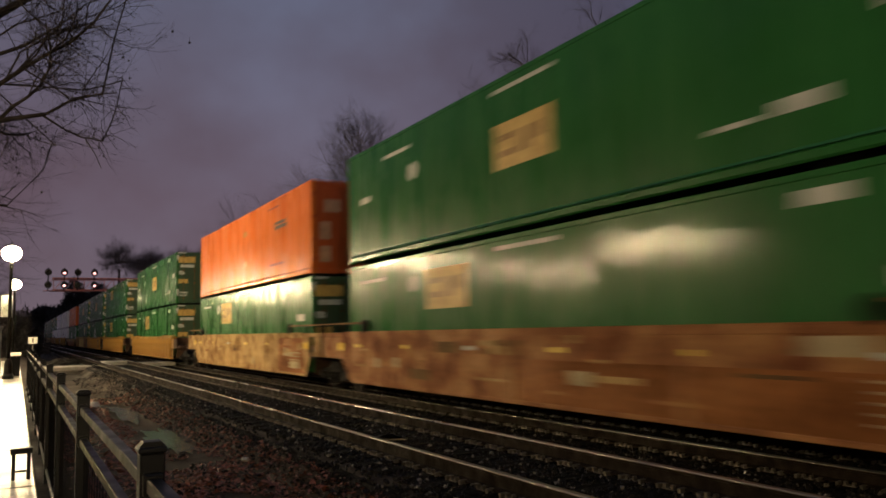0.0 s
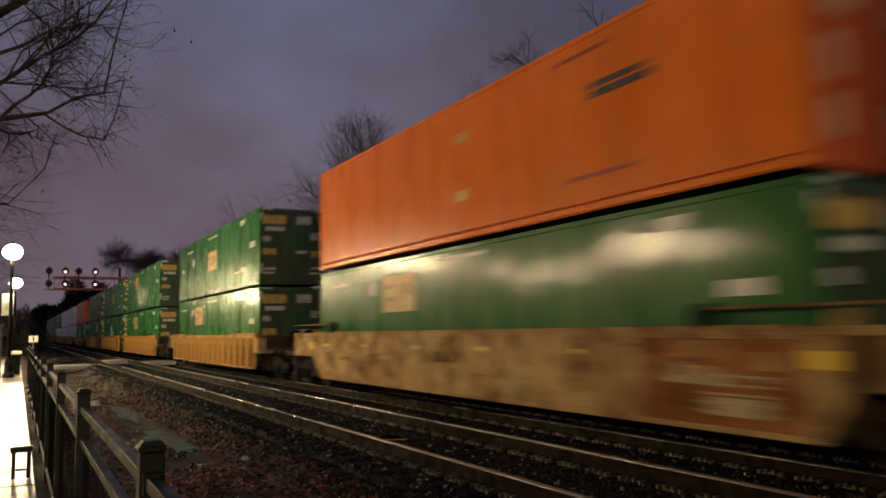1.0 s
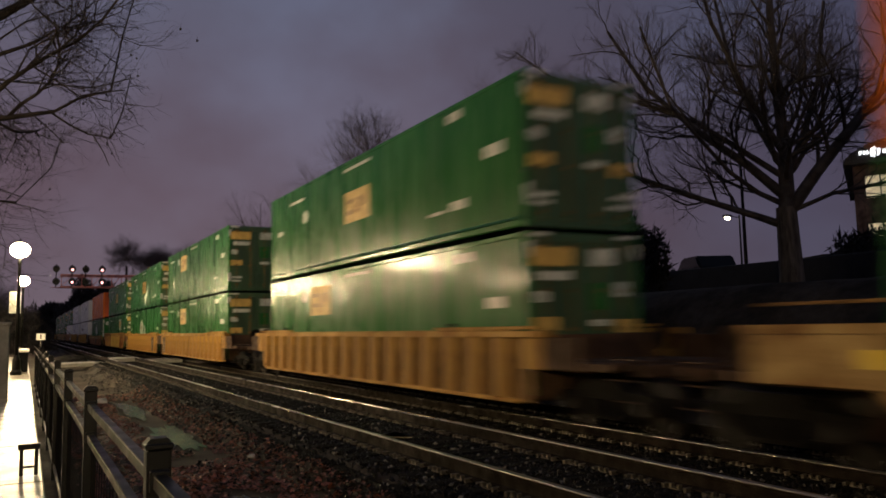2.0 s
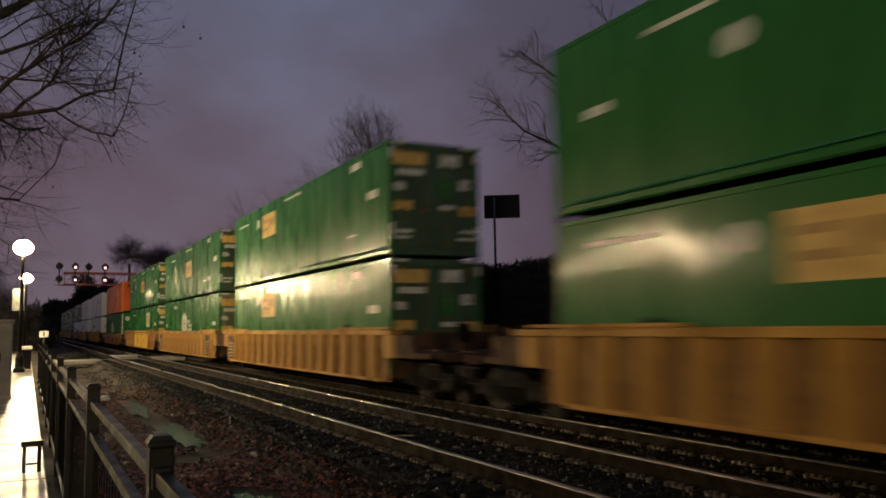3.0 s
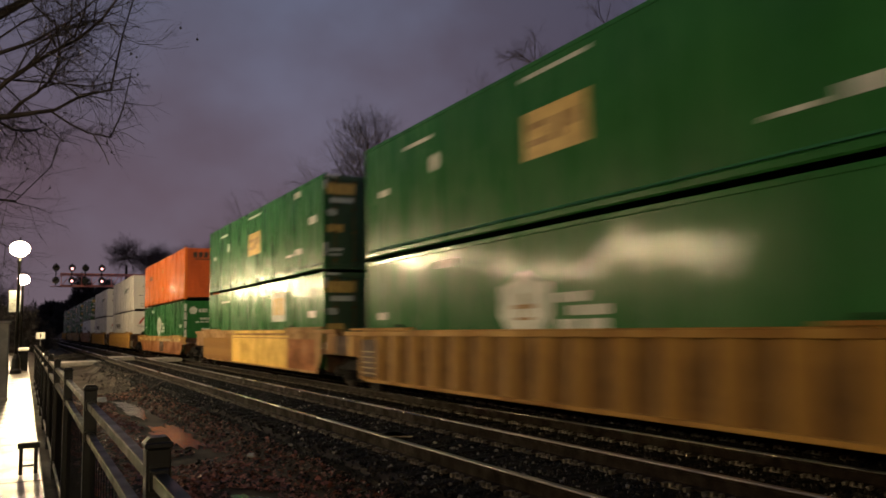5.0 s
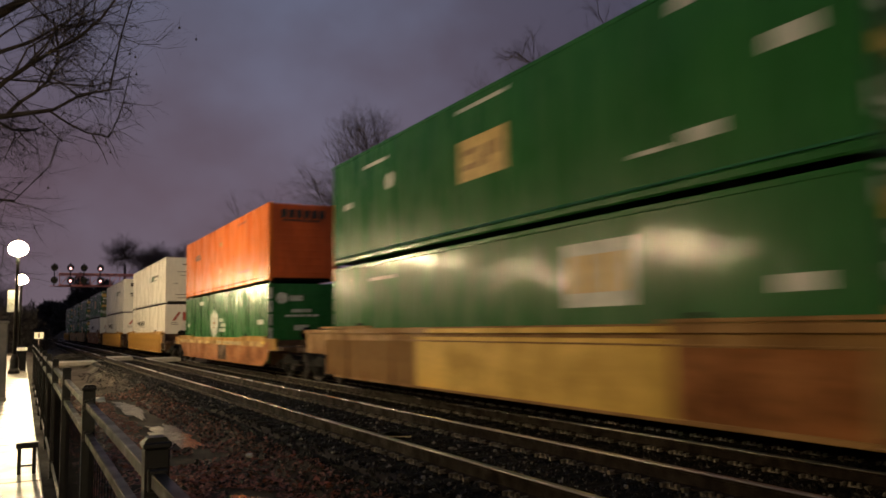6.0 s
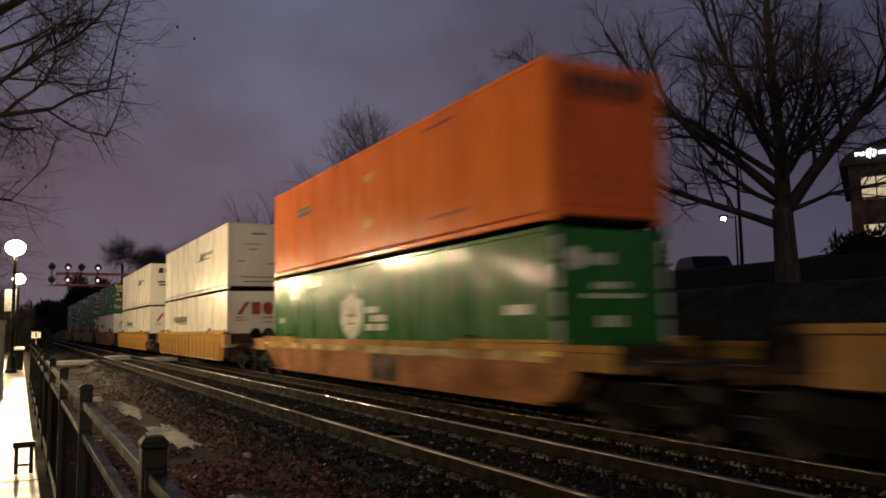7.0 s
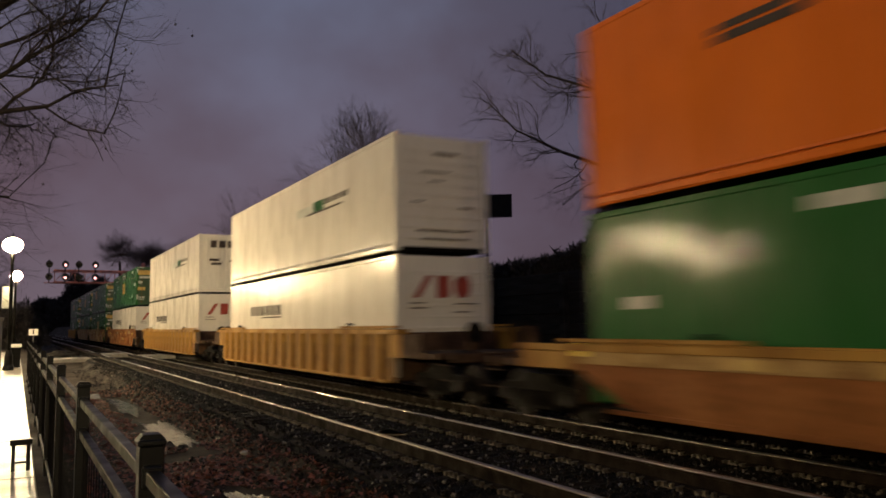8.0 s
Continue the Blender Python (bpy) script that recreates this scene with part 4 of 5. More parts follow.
            part("lower_plate", box(BM(), x + side * 0.013, 0.1, low + 0.055, x + side * 0.018, 2.85, top - 0.31), M_WELL_RED, side_wall, "dark rust-red plate")
            rib = mesh_of("rib", prism(BM(), [(-0.13, 0), (0.13, 0), (0.09, side * 0.07), (-0.09, side * 0.07)], low + 0.04, top - 0.31, axis="z"), material)
            for k in range(10):
                r = part("rib", rib, None, side_wall)
                r.matrix_basis = pose(x + side * 0.012, 10.85 + k * 0.56, 0) @ Matrix(((0, 1, 0, 0), (1, 0, 0, 0), (0, 0, 1, 0), (0, 0, 0, 1)))
        for y0, y1 in ((-1.7, -0.11 if ribbed else -0.8), (LEN + 0.11, LEN + 1.7)):
            if ribbed:
                inner = (-0.75, -0.11) if y0 < 0 else (LEN + 0.11, LEN + 0.75)
                part("corner_plate", box(BM(), x - 0.034, inner[0], 0.93, x + 0.034, inner[1], top - 0.135, 0.01), material, root)
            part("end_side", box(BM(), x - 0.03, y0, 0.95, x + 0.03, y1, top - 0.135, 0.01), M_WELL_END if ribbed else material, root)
        for y0, sgn in ((0.0, 1), (LEN, -1)):
            if style not in ("rust", "tan"):
                part("top_plate", box(BM(), x - 0.06, min(y0 - sgn * 0.5, y0 + sgn * 3.0), top + 0.004, x + 0.06, max(y0 - sgn * 0.5, y0 + sgn * 3.0), top + 0.06, 0.008), material, root)
                part("guide_block", box(BM(), x - 0.05, y0 + sgn * 2.4 - 0.12, top + 0.064, x + 0.05, y0 + sgn * 2.4 + 0.12, top + 0.14, 0.03), M_TRUCK, root)
            else:
                part("guide_bar", box(BM(), x - 0.03, min(y0 - sgn * 1.5, y0 + sgn * 1.4), top + 0.19, x + 0.03, max(y0 - sgn * 1.5, y0 + sgn * 1.4), top + 0.23, 0.006), M_WELL_DARK, root)
                part("guide_block", cyl(BM(), (x - 0.05, y0 + sgn * 1.5, top + 0.12), (x + 0.05, y0 + sgn * 1.5, top + 0.12), 0.17, n=14), M_TRUCK, root)
                for q in (-1.4, -0.2):
                    part("guide_leg", box(BM(), x - 0.025, y0 + sgn * q - 0.03, top - 0.03, x + 0.025, y0 + sgn * q + 0.03, top + 0.19, 0.004), M_TRUCK, root)
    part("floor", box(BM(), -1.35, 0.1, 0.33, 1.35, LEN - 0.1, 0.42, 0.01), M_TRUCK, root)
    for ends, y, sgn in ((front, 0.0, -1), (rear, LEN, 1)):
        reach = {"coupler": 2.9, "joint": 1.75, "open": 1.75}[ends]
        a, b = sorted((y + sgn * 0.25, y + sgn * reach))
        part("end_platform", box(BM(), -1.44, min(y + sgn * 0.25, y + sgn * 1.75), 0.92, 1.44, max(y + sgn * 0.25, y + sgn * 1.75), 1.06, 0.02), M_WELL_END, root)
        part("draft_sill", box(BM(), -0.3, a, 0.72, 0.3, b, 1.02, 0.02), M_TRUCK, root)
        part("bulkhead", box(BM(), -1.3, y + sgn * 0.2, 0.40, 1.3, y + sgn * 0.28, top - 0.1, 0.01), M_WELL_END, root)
        if ends == "coupler":
            cx = y + sgn * reach
            knuckle = box(BM(), -0.09, min(cx, cx + sgn * 0.55), 0.80, 0.09, max(cx, cx + sgn * 0.55), 0.96, 0.02)
            box(knuckle, -0.17, min(cx + sgn * 0.36, cx + sgn * 0.62), 0.74, 0.17, max(cx + sgn * 0.36, cx + sgn * 0.62), 1.02, 0.03)
            part("coupler", knuckle, M_TRUCK, root, "cast steel knuckle coupler")
            part("hand_brake", cyl(BM(), (-0.75, cx - sgn * 0.25, 1.5), (-0.75, cx - sgn * 0.22, 1.5), 0.22, n=18), M_TRUCK, root)
            part("brake_stand", box(BM(), -0.83, min(cx - sgn * 0.3, cx - sgn * 0.4), 1.02, -0.67, max(cx - sgn * 0.3, cx - sgn * 0.4), 1.62, 0.01), M_WELL_END, root)
            for z in (0.55, 0.85, 1.15):
                part("grab_iron", cyl(BM(), (-1.46, cx - sgn * 0.5, z), (-1.46, cx - sgn * 0.05, z), 0.012, n=6), M_WELL_END, root)
            part("end_sill", box(BM(), -1.4, min(cx, cx - sgn * 0.12), 0.90, 1.4, max(cx, cx - sgn * 0.12), 1.08, 0.01), M_WELL_END, root)
            part("side_step", box(BM(), -1.47, min(cx - sgn * 0.6, y + sgn * 1.7), 0.95, -1.38, max(cx - sgn * 0.6, y + sgn * 1.7), 1.07, 0.01), M_WELL_END, root)
        if ends == "coupler":
            make_truck(root, y + sgn * 1.75)
        elif ends == "joint":
            make_truck(root, y + sgn * 1.58)
    return root


# front of the load at the start, car style, ends, upper and lower container
TRAIN = [
    (3.16, "rust", "coupler", "joint", ("green", "door", "logo_mid"), ("green", "door", "logo_rear")),
    (22.35, "tan", "open", "coupler", ("orange", "door", "bars_dark_front"), ("green", "door", "logo_rear")),
    (45.1, "ribbed", "coupler", "coupler", ("green", "door", "logo_mid"), ("green", "door", "logo_rear")),
    (68.05, "ribbed", "coupler", "joint", ("green", "door", "logo_rear"), ("green", "door", "logo_rear")),
    (87.3, "ribbed", "open", "joint", ("green", "door", "logo_mid"), ("green", "door", "shield")),
    (106.75, "patched", "open", "coupler", ("green", "door", "logo_mid"), ("green", "door", "logo_white")),
    (129.6, "gold", "coupler", "coupler", ("orange", "plain", "bars_dark_rear"), ("green", "plain", "shield")),
    (152.85, "ribbed", "coupler", "coupler", ("white", "plain", "white_upper"), ("white", "plain", "white_lower")),
    (175.6, "ribbed", "coupler", "coupler", ("white", "door", "white_upper"), ("white", "plain", "white_lower")),
    (198.5, "rust", "coupler", "coupler", ("green", "door", "logo_mid"), ("white", "plain", "white_lower")),
    (221.4, "tan", "coupler", "joint", ("green", "door", "logo_rear"), ("green", "door", "logo_mid")),
    (240.7, "tan", "open", "coupler", ("green", "door", "logo_mid"), ("green", "door", "logo_rear")),
    (263.5, "ribbed", "coupler", "coupler", ("green", "door", "logo_mid"), ("green", "door", "shield")),
]
MOVING = []


def make_train():
    made = {}
    for y, style, front, rear, upper, lower in TRAIN:
        car = make_well_car(style, front, rear)
        car.matrix_basis = pose(FAR_TRACK, y, 0)
        MOVING.append((car, y, 0.0))
        for spec, z in ((lower, 0.455), (upper, 0.455 + HGT + 0.08)):
            m = pose(FAR_TRACK, y, z)
            if spec in made:
                box_ob = copy_thing(made[spec], m)
            else:
                box_ob = made[spec] = make_container(*spec)
                box_ob.matrix_basis = m
            MOVING.append((box_ob, y, z))
            if z > 1:
                for side in (-1, 1):
                    for yy in (0.06, LEN - 0.06, 2.05, LEN - 2.05):
                        lock = new("twist_lock", LOCK)
                        tagged(lock, "steel corner lock between two stacked containers", "twist lock", "locks between containers")
                        lock.matrix_basis = pose(FAR_TRACK + side * (HALF - 0.08), y + yy, z - 0.08)
                        MOVING.append((lock, y + yy, z - 0.08, side * (HALF - 0.08)))


LOCK = mesh_of("twist_lock", lathe(BM(), [(0.07, 0.0), (0.075, 0.04), (0.06, 0.05), (0.07, 0.08)], 8), M_TRUCK)
make_train()


# ---- trees ----
class Wood:
    """Collects tapered limbs as tubes, to become one mesh."""

    def __init__(self, seed):
        self.v, self.f, self.rng, self.tips = [], [], random.Random(seed), []

    def tube(self, pts, radii, n):
        base, prev = len(self.v), None
        for k, p in enumerate(pts):
            d = (pts[min(k + 1, len(pts) - 1)] - pts[max(k - 1, 0)]).normalized()
            a = d.orthogonal().normalized() if prev is None else (prev - d * prev.dot(d)).normalized()
            prev, b = a, d.cross(a)
            for i in range(n):
                w = 2 * math.pi * i / n
                self.v.append(p + (a * math.cos(w) + b * math.sin(w)) * radii[k])
        for k in range(len(pts) - 1):
            for i in range(n):
                j = (i + 1) % n
                self.f.append((base + k * n + i, base + k * n + j, base + (k + 1) * n + j, base + (k + 1) * n + i))

    def limb(self, p, d, length, r, level, up=0.25, spread=0.9, kids=(5, 6, 6, 5), wander=0.22, low=0.25):
        rng = self.rng
        steps = 7 if level < 2 else 4 if level < 3 else 2
        pts, d = [p.copy()], d.normalized()
        dirs = [d]
        for _ in range(steps):
            d = (d + Vector((rng.gauss(0, wander), rng.gauss(0, wander), rng.gauss(0, wander) + up * 0.3))).normalized()
            pts.append(pts[-1] + d * (length / steps))
            dirs.append(d)
        tip = 0.35 if level < 2 else 0.4
        self.tube(pts, [r * (1 - (1 - tip) * k / steps) for k in range(steps + 1)], (8, 6, 4, 3, 3)[min(level, 4)])
        if level >= len(kids):
            self.tips.append(pts[-1])
            return
        for c in range(kids[level]):
            f = low + (1 - low) * (c + rng.random()) / kids[level]
            k = min(int(f * steps), steps - 1)
            q = pts[k].lerp(pts[k + 1], f * steps - k)
            side = Vector((rng.gauss(0, 1), rng.gauss(0, 1), rng.gauss(0, 1)))
            side = (side - dirs[k] * side.dot(dirs[k])).normalized()
            turn = spread * (0.6 + 0.6 * rng.random())
            nd = dirs[k] * math.cos(turn) + side * math.sin(turn) + Vector((0, 0, up * 0.6))
            self.limb(q, nd, length * (0.62 - 0.25 * f) * (0.8 + 0.5 * rng.random()), r * (1 - (1 - tip) * f) * 0.52, level + 1, up, spread, kids, wander, 0.2)

    def path(self, pts, r0, r1, n=6):
        pts = [Vector(p) for p in pts]
        self.tube(pts, [r0 + (r1 - r0) * k / (len(pts) - 1) for k in range(len(pts))], n)

    def sprout(self, pts, r0, r1, count, length, kids, up=0.12, spread=0.9, start=0.2, wander=0.2):
        """Side limbs all along a bough, shorter towards its tip."""
        rng = self.rng
        for c in range(count):
            f = start + (1 - start) * (c + rng.random()) / count
            q = min(f, 0.999) * (len(pts) - 1)
            k = int(q)
            p, d = Vector(pts[k]).lerp(Vector(pts[k + 1]), q - k), (Vector(pts[k + 1]) - Vector(pts[k])).normalized()
            side = Vector((rng.gauss(0, 1), rng.gauss(0, 1), rng.gauss(0, 1)))
            side = (side - d * side.dot(d)).normalized()
            turn = spread * (0.7 + 0.5 * rng.random())
            self.limb(p, d * math.cos(turn) + side * math.sin(turn) + Vector((0, 0, up)), length * (1.15 - 0.75 * f) * (0.7 + 0.5 * rng.random()),
                      max(0.012, (r0 + (r1 - r0) * f) * 0.42), 1, up=up, spread=0.8, kids=kids, wander=wander, low=0.15)

    def mesh(self, name, material):
        me = stuff_mesh(name, self.v, self.f, material)
        me.polygons.foreach_set("use_smooth", [True] * len(me.polygons))
        return me


def make_big_tree():
    """Spreading bare tree on the bank beyond the tracks."""
    root = thing("tree", (15.9, 12.1, 2.45), "large bare winter tree with spreading limbs on the bank", "tree")
    w = Wood(5)
    w.path([(0, 0, -0.5), (0.02, 0, 0.2), (0.03, 0.02, 1.0), (0.0, 0.02, 1.9)], 0.31, 0.23, 12)
    part("trunk", w.mesh("trunk", M_BARK), None, root)
    right, away = Vector((0.605, -0.797, 0)), Vector((0.797, 0.605, 0))
    w = Wood(11)

    def at(side, z, depth=0.0):
        return right * side + away * depth + Vector((0, 0, z))
    boughs = [([at(0, 1.5), at(0.02, 2.4), at(0.03, 3.4), at(-0.06, 5.0), at(-0.10, 6.8), at(0.05, 10.0)], 0.21, 0.05, 26, 3.4),
              ([at(-0.15, 1.5), at(-0.7, 1.75), at(-1.9, 2.25), at(-3.4, 2.9, -0.3), at(-5.2, 3.7, -0.5), at(-6.4, 4.4, -0.6), at(-7.1, 5.2, -0.7)], 0.10, 0.012, 30, 2.3),
              ([at(-0.1, 2.7), at(-2.0, 4.3, 0.2), at(-4.2, 5.4, 0.3), at(-5.8, 6.1, 0.3), at(-6.8, 7.0, 0.3)], 0.08, 0.012, 28, 2.2),
              ([at(-0.05, 2.2), at(-0.8, 3.0), at(-1.9, 3.95), at(-3.2, 5.4, 0.4), at(-4.2, 7.2, 0.6)], 0.13, 0.04, 18, 2.8),
              ([at(-0.1, 2.0), at(-0.6, 2.3), at(-1.2, 2.8, -0.4), at(-2.4, 4.4, -1.0), at(-3.0, 6.4, -1.4)], 0.07, 0.03, 14, 2.4),
              ([at(0.05, 1.8), at(0.7, 2.7), at(1.6, 3.8), at(2.4, 4.8, 0.3), at(3.3, 6.4, 0.5), at(4.0, 8.2, 0.6)], 0.16, 0.05, 18, 2.8),
              ([at(0.1, 1.8), at(1.0, 2.15), at(2.4, 2.35), at(4.2, 2.8, -0.4)], 0.06, 0.025, 10, 1.9),
              ([at(0.0, 2.6), at(0.4, 3.6, 0.7), at(0.9, 5.2, 1.6), at(1.2, 7.6, 2.2)], 0.09, 0.04, 14, 2.6),
              ([at(0.0, 2.8), at(-0.5, 4.0, 0.8), at(-1.1, 5.8, 1.5), at(-1.5, 8.2, 2.0)], 0.09, 0.04, 14, 2.6),
              ([at(0.0, 3.2), at(-0.7, 4.6, -0.5), at(-1.4, 6.4, -0.9), at(-1.9, 8.8, -1.2)], 0.08, 0.03, 14, 2.6)]
    for pts, r0, r1, count, length in boughs:
        w.path(pts, r0, r1, 8)
        w.sprout(pts, r0, r1, count, length, kids=(0, 7, 6, 4))
    part("crown", w.mesh("crown", M_TWIG), None, root)


make_big_tree()


def make_platform_tree():
    """Bare plane tree over the walk; its seed balls hang on the twigs."""
    root = thing("tree", (-2.6, 10.4, 0.1), "bare plane tree with hanging seed balls over the walk", "tree")
    w = Wood(3)
    w.path([(0, 0, 0), (0, 0, 0.3), (0.03, 0, 1.5), (0.1, -0.05, 3.0), (0.2, -0.1, 4.2)], 0.30, 0.17, 10)
    part("trunk", w.mesh("trunk", M_BARK), None, root)
    w = Wood(21)
    up = Vector((0, 0, 1))
    main = [(0.15, -0.1, 3.2), (0.9, -0.3, 3.75), (1.9, -0.4, 3.98), (2.35, -0.4, 4.07), (2.83, -0.4, 4.2)]
    w.path(main, 0.06, 0.022)
    fork_up = [(2.83, -0.4, 4.2), (3.07, -0.4, 4.38), (3.22, -0.4, 4.45), (3.44, -0.4, 4.53), (3.50, -0.4, 4.9), (3.56, -0.42, 5.25), (3.68, -0.5, 5.75)]
    fork_low = [(2.80, -0.4, 4.18), (3.0, -0.42, 4.05), (3.2, -0.42, 3.96), (3.45, -0.4, 3.94), (3.55, -0.42, 4.2), (3.60, -0.42, 4.39), (3.66, -0.42, 4.76)]
    w.path(fork_up, 0.019, 0.008, 5)
    w.path(fork_low, 0.014, 0.006, 5)
    w.path([(3.22, -0.4, 4.45), (3.22, -0.4, 4.55), (3.35, -0.45, 4.78), (3.46, -0.4, 4.98), (3.55, -0.4, 5.2)], 0.010, 0.006, 4)
    w.path([(3.25, -0.42, 3.96), (3.38, -0.4, 3.75), (3.44, -0.4, 3.6)], 0.010, 0.005, 4)
    w.path([(2.0, -0.4, 4.0), (2.25, -0.42, 3.75), (2.1, -0.3, 3.4)], 0.03, 0.02, 5)
    for line in (fork_up, fork_low):
        for k in range(1, len(line) - 1):
            for _ in range(11):
                p = Vector(line[k]).lerp(Vector(line[k + 1]), w.rng.random())
                d = Vector((w.rng.gauss(0.3, 0.7), w.rng.gauss(0, 0.5), w.rng.gauss(0.1, 0.7)))
                w.limb(p, d, 0.12 + 0.36 * w.rng.random() ** 2, 0.0045, 2, up=0.1, spread=0.9, kids=(0, 0, 3, 2), wander=0.3)
    heavy = [(0.2, -0.1, 4.1), (1.2, -0.3, 4.75), (2.22, -0.4, 5.25), (2.56, -0.4, 5.54), (2.9, -0.45, 5.9)]
    w.path(heavy, 0.075, 0.03, 6)
    w.sprout(heavy, 0.03, 0.02, 9, 0.9, (0, 7, 5, 3), up=0.0, start=0.5, wander=0.3)
    second = [(0.2, -0.1, 4.0), (1.2, -0.35, 4.45), (2.24, -0.4, 4.8), (2.58, -0.4, 4.99), (2.87, -0.4, 5.24), (3.12, -0.4, 5.25)]
    w.path(second, 0.04, 0.006, 5)
    w.sprout(second, 0.02, 0.010, 9, 0.7, (0, 7, 5, 3), up=0.0, start=0.5, wander=0.3)
    # the dense side of the crown
    for p, d, ln, r in (((1.9, -0.4, 3.98), (0.3, 0.2, 0.9), 2.4, 0.035), ((1.2, -0.3, 3.8), (0.7, 0.3, 0.8), 2.8, 0.045), ((2.35, -0.4, 4.07), (0.2, -0.2, 0.9), 1.5, 0.025), ((0.2, -0.1, 4.0), (0.75, -0.1, 0.75), 3.6, 0.06),
                        ((0.2, -0.1, 4.2), (0.5, -0.3, 1.0), 4.0, 0.07), ((2.2, -0.4, 4.02), (0.5, 0.4, -0.1), 1.1, 0.02), ((1.9, -0.4, 3.9), (0.3, 0.6, -0.25), 1.3, 0.02), ((0.2, 0, 4.0), (0.4, 1.0, 0.9), 4.0, 0.06),
                        ((0.15, 0, 3.6), (0.55, 1.2, 0.2), 3.6, 0.05), ((0.1, 0, 4.2), (-0.6, 0.3, 1), 4, 0.06)):
        w.limb(Vector(p), Vector(d), ln, r, 1, up=0.1, spread=0.85, kids=(0, 12, 9, 7), wander=0.3)
    part("crown", w.mesh("crown", M_TWIG), None, root)
    balls = BM()
    near_tips = [p for p in w.tips if p.x > 2.5 and 3.3 < p.z < 5.7]
    for p in w.rng.sample(near_tips, min(60, len(near_tips))):
        cyl(balls, p, p - up * 0.05, 0.0015, n=3)
        ball(balls, p - up * 0.062, 0.014, n=6)
    tagged(part("seed_cluster", balls, M_TWIG, root, "small dark hanging seed balls"), kind="stuff")


make_platform_tree()


def make_plain_tree(at, height, width, seed, kids=(7, 7, 5), group="far trees"):
    root = thing("tree", at, "bare winter tree, dark against the evening sky", "tree", group)
    w = Wood(seed)
    w.path([(0, 0, -0.6), (0.03, 0, height * 0.12), (0, 0.02, height * 0.3)], height * 0.022, height * 0.015, 8)
    part("trunk", w.mesh("trunk", M_BARK), None, root)
    w = Wood(seed + 50)
    for k in range(9):
        a = 2.4 * k + w.rng.random()
        lean = (0.03 + 1.05 * (k / 9)) * width
        z = height * (0.16 + 0.16 * w.rng.random())
        w.limb(Vector((0, 0, z)), Vector((math.cos(a) * lean, math.sin(a) * lean, 1.0)), (height - z) * (1.0 - 0.5 * k / 9), height * 0.009, 0, up=0.06, spread=0.8, kids=kids, wander=0.12)
    part("crown", w.mesh("crown", M_TWIG), None, root)
    return root


def make_leader_tree(at, height, seed):
    """A bare tree with one straight leader and upswept side limbs."""
    root = thing("tree", at, "bare winter tree with a straight leader and upswept limbs", "tree", "far trees")
    w = Wood(seed)
    w.path([(0, 0, -0.6), (0.03, 0, height * 0.12), (0, 0.02, height * 0.25)], height * 0.020, height * 0.016, 8)
    part("trunk", w.mesh("trunk", M_BARK), None, root)
    w = Wood(seed + 50)
    lead = [(0, 0.02, height * 0.24), (0.05, 0, height * 0.45), (-0.05, 0.03, height * 0.7), (0.04, 0, height * 0.88), (0, 0, height)]
    w.path(lead, height * 0.016, 0.012, 6)
    w.sprout(lead, height * 0.016, 0.02, 46, height * 0.42, (0, 11, 8, 4), up=0.16, spread=0.95, start=0.02, wander=0.14)
    part("crown", w.mesh("crown", M_TWIG), None, root)
    return root


def make_round_tree(at, height, radius, seed):
    """A far tree with a dense, round crown of fine twigs."""
    root = thing("tree", at, "round-crowned bare tree, dark against the evening sky", "tree", "far trees")
    w = Wood(seed)
    w.path([(0, 0, -0.6), (0.05, 0, height * 0.3), (0, 0.05, height - radius * 1.3)], 0.28, 0.18, 8)
    part("trunk", w.mesh("trunk", M_HAZE_TWIG), None, root)
    w = Wood(seed + 50)
    for k in range(30):
        z = 1 - 1.5 * (k + 0.5) / 30
        a, q = 2.4 * k, math.sqrt(max(0.0, 1 - z * z))
        w.limb(Vector((0, 0, height - radius)), Vector((math.cos(a) * q, math.sin(a) * q, z)), radius * (0.80 + 0.25 * w.rng.random()), 0.065, 1, up=0.02, spread=0.9,
               kids=(0, 11, 8, 5), wander=0.12)
    part("crown", w.mesh("crown", M_HAZE_TWIG), None, root)
    return root


T1 = make_leader_tree((16.3, 38.6, 2.6), 9.5, 31)
T3 = make_round_tree((13.8, 130, 2.2), 14.2, 3.3, 43)
for fx, fy, sc in ((18.9, 131, 0.93), (23.2, 130, 0.95), (27.5, 133, 0.98), (21.0, 150, 1.05), (32, 138, 1.05)):
    copy_thing(T3, pose(fx, fy, 2.2, 0, 0, 67 * fx) @ Matrix.Scale(sc, 4)).scale = (sc, sc, sc)
T2 = make_plain_tree((18.0, 67.7, 3.0), 9.4, 0.9, 37, (8, 7, 5))
for k, (fx, fy, sc) in enumerate(((29, 120, 0.9), (25.5, 112, 0.75), (34, 140, 1.2), (-9, 120, 1.0), (-6, 140, 1.2), (-4, 160, 1.1))):
    copy_thing((T1, T2)[k % 2], pose(fx, fy, 2.2 if fx > 11 else 0, 0, 0, 57 * k) @ Matrix.Scale(sc, 4)).scale = (sc, sc, sc)


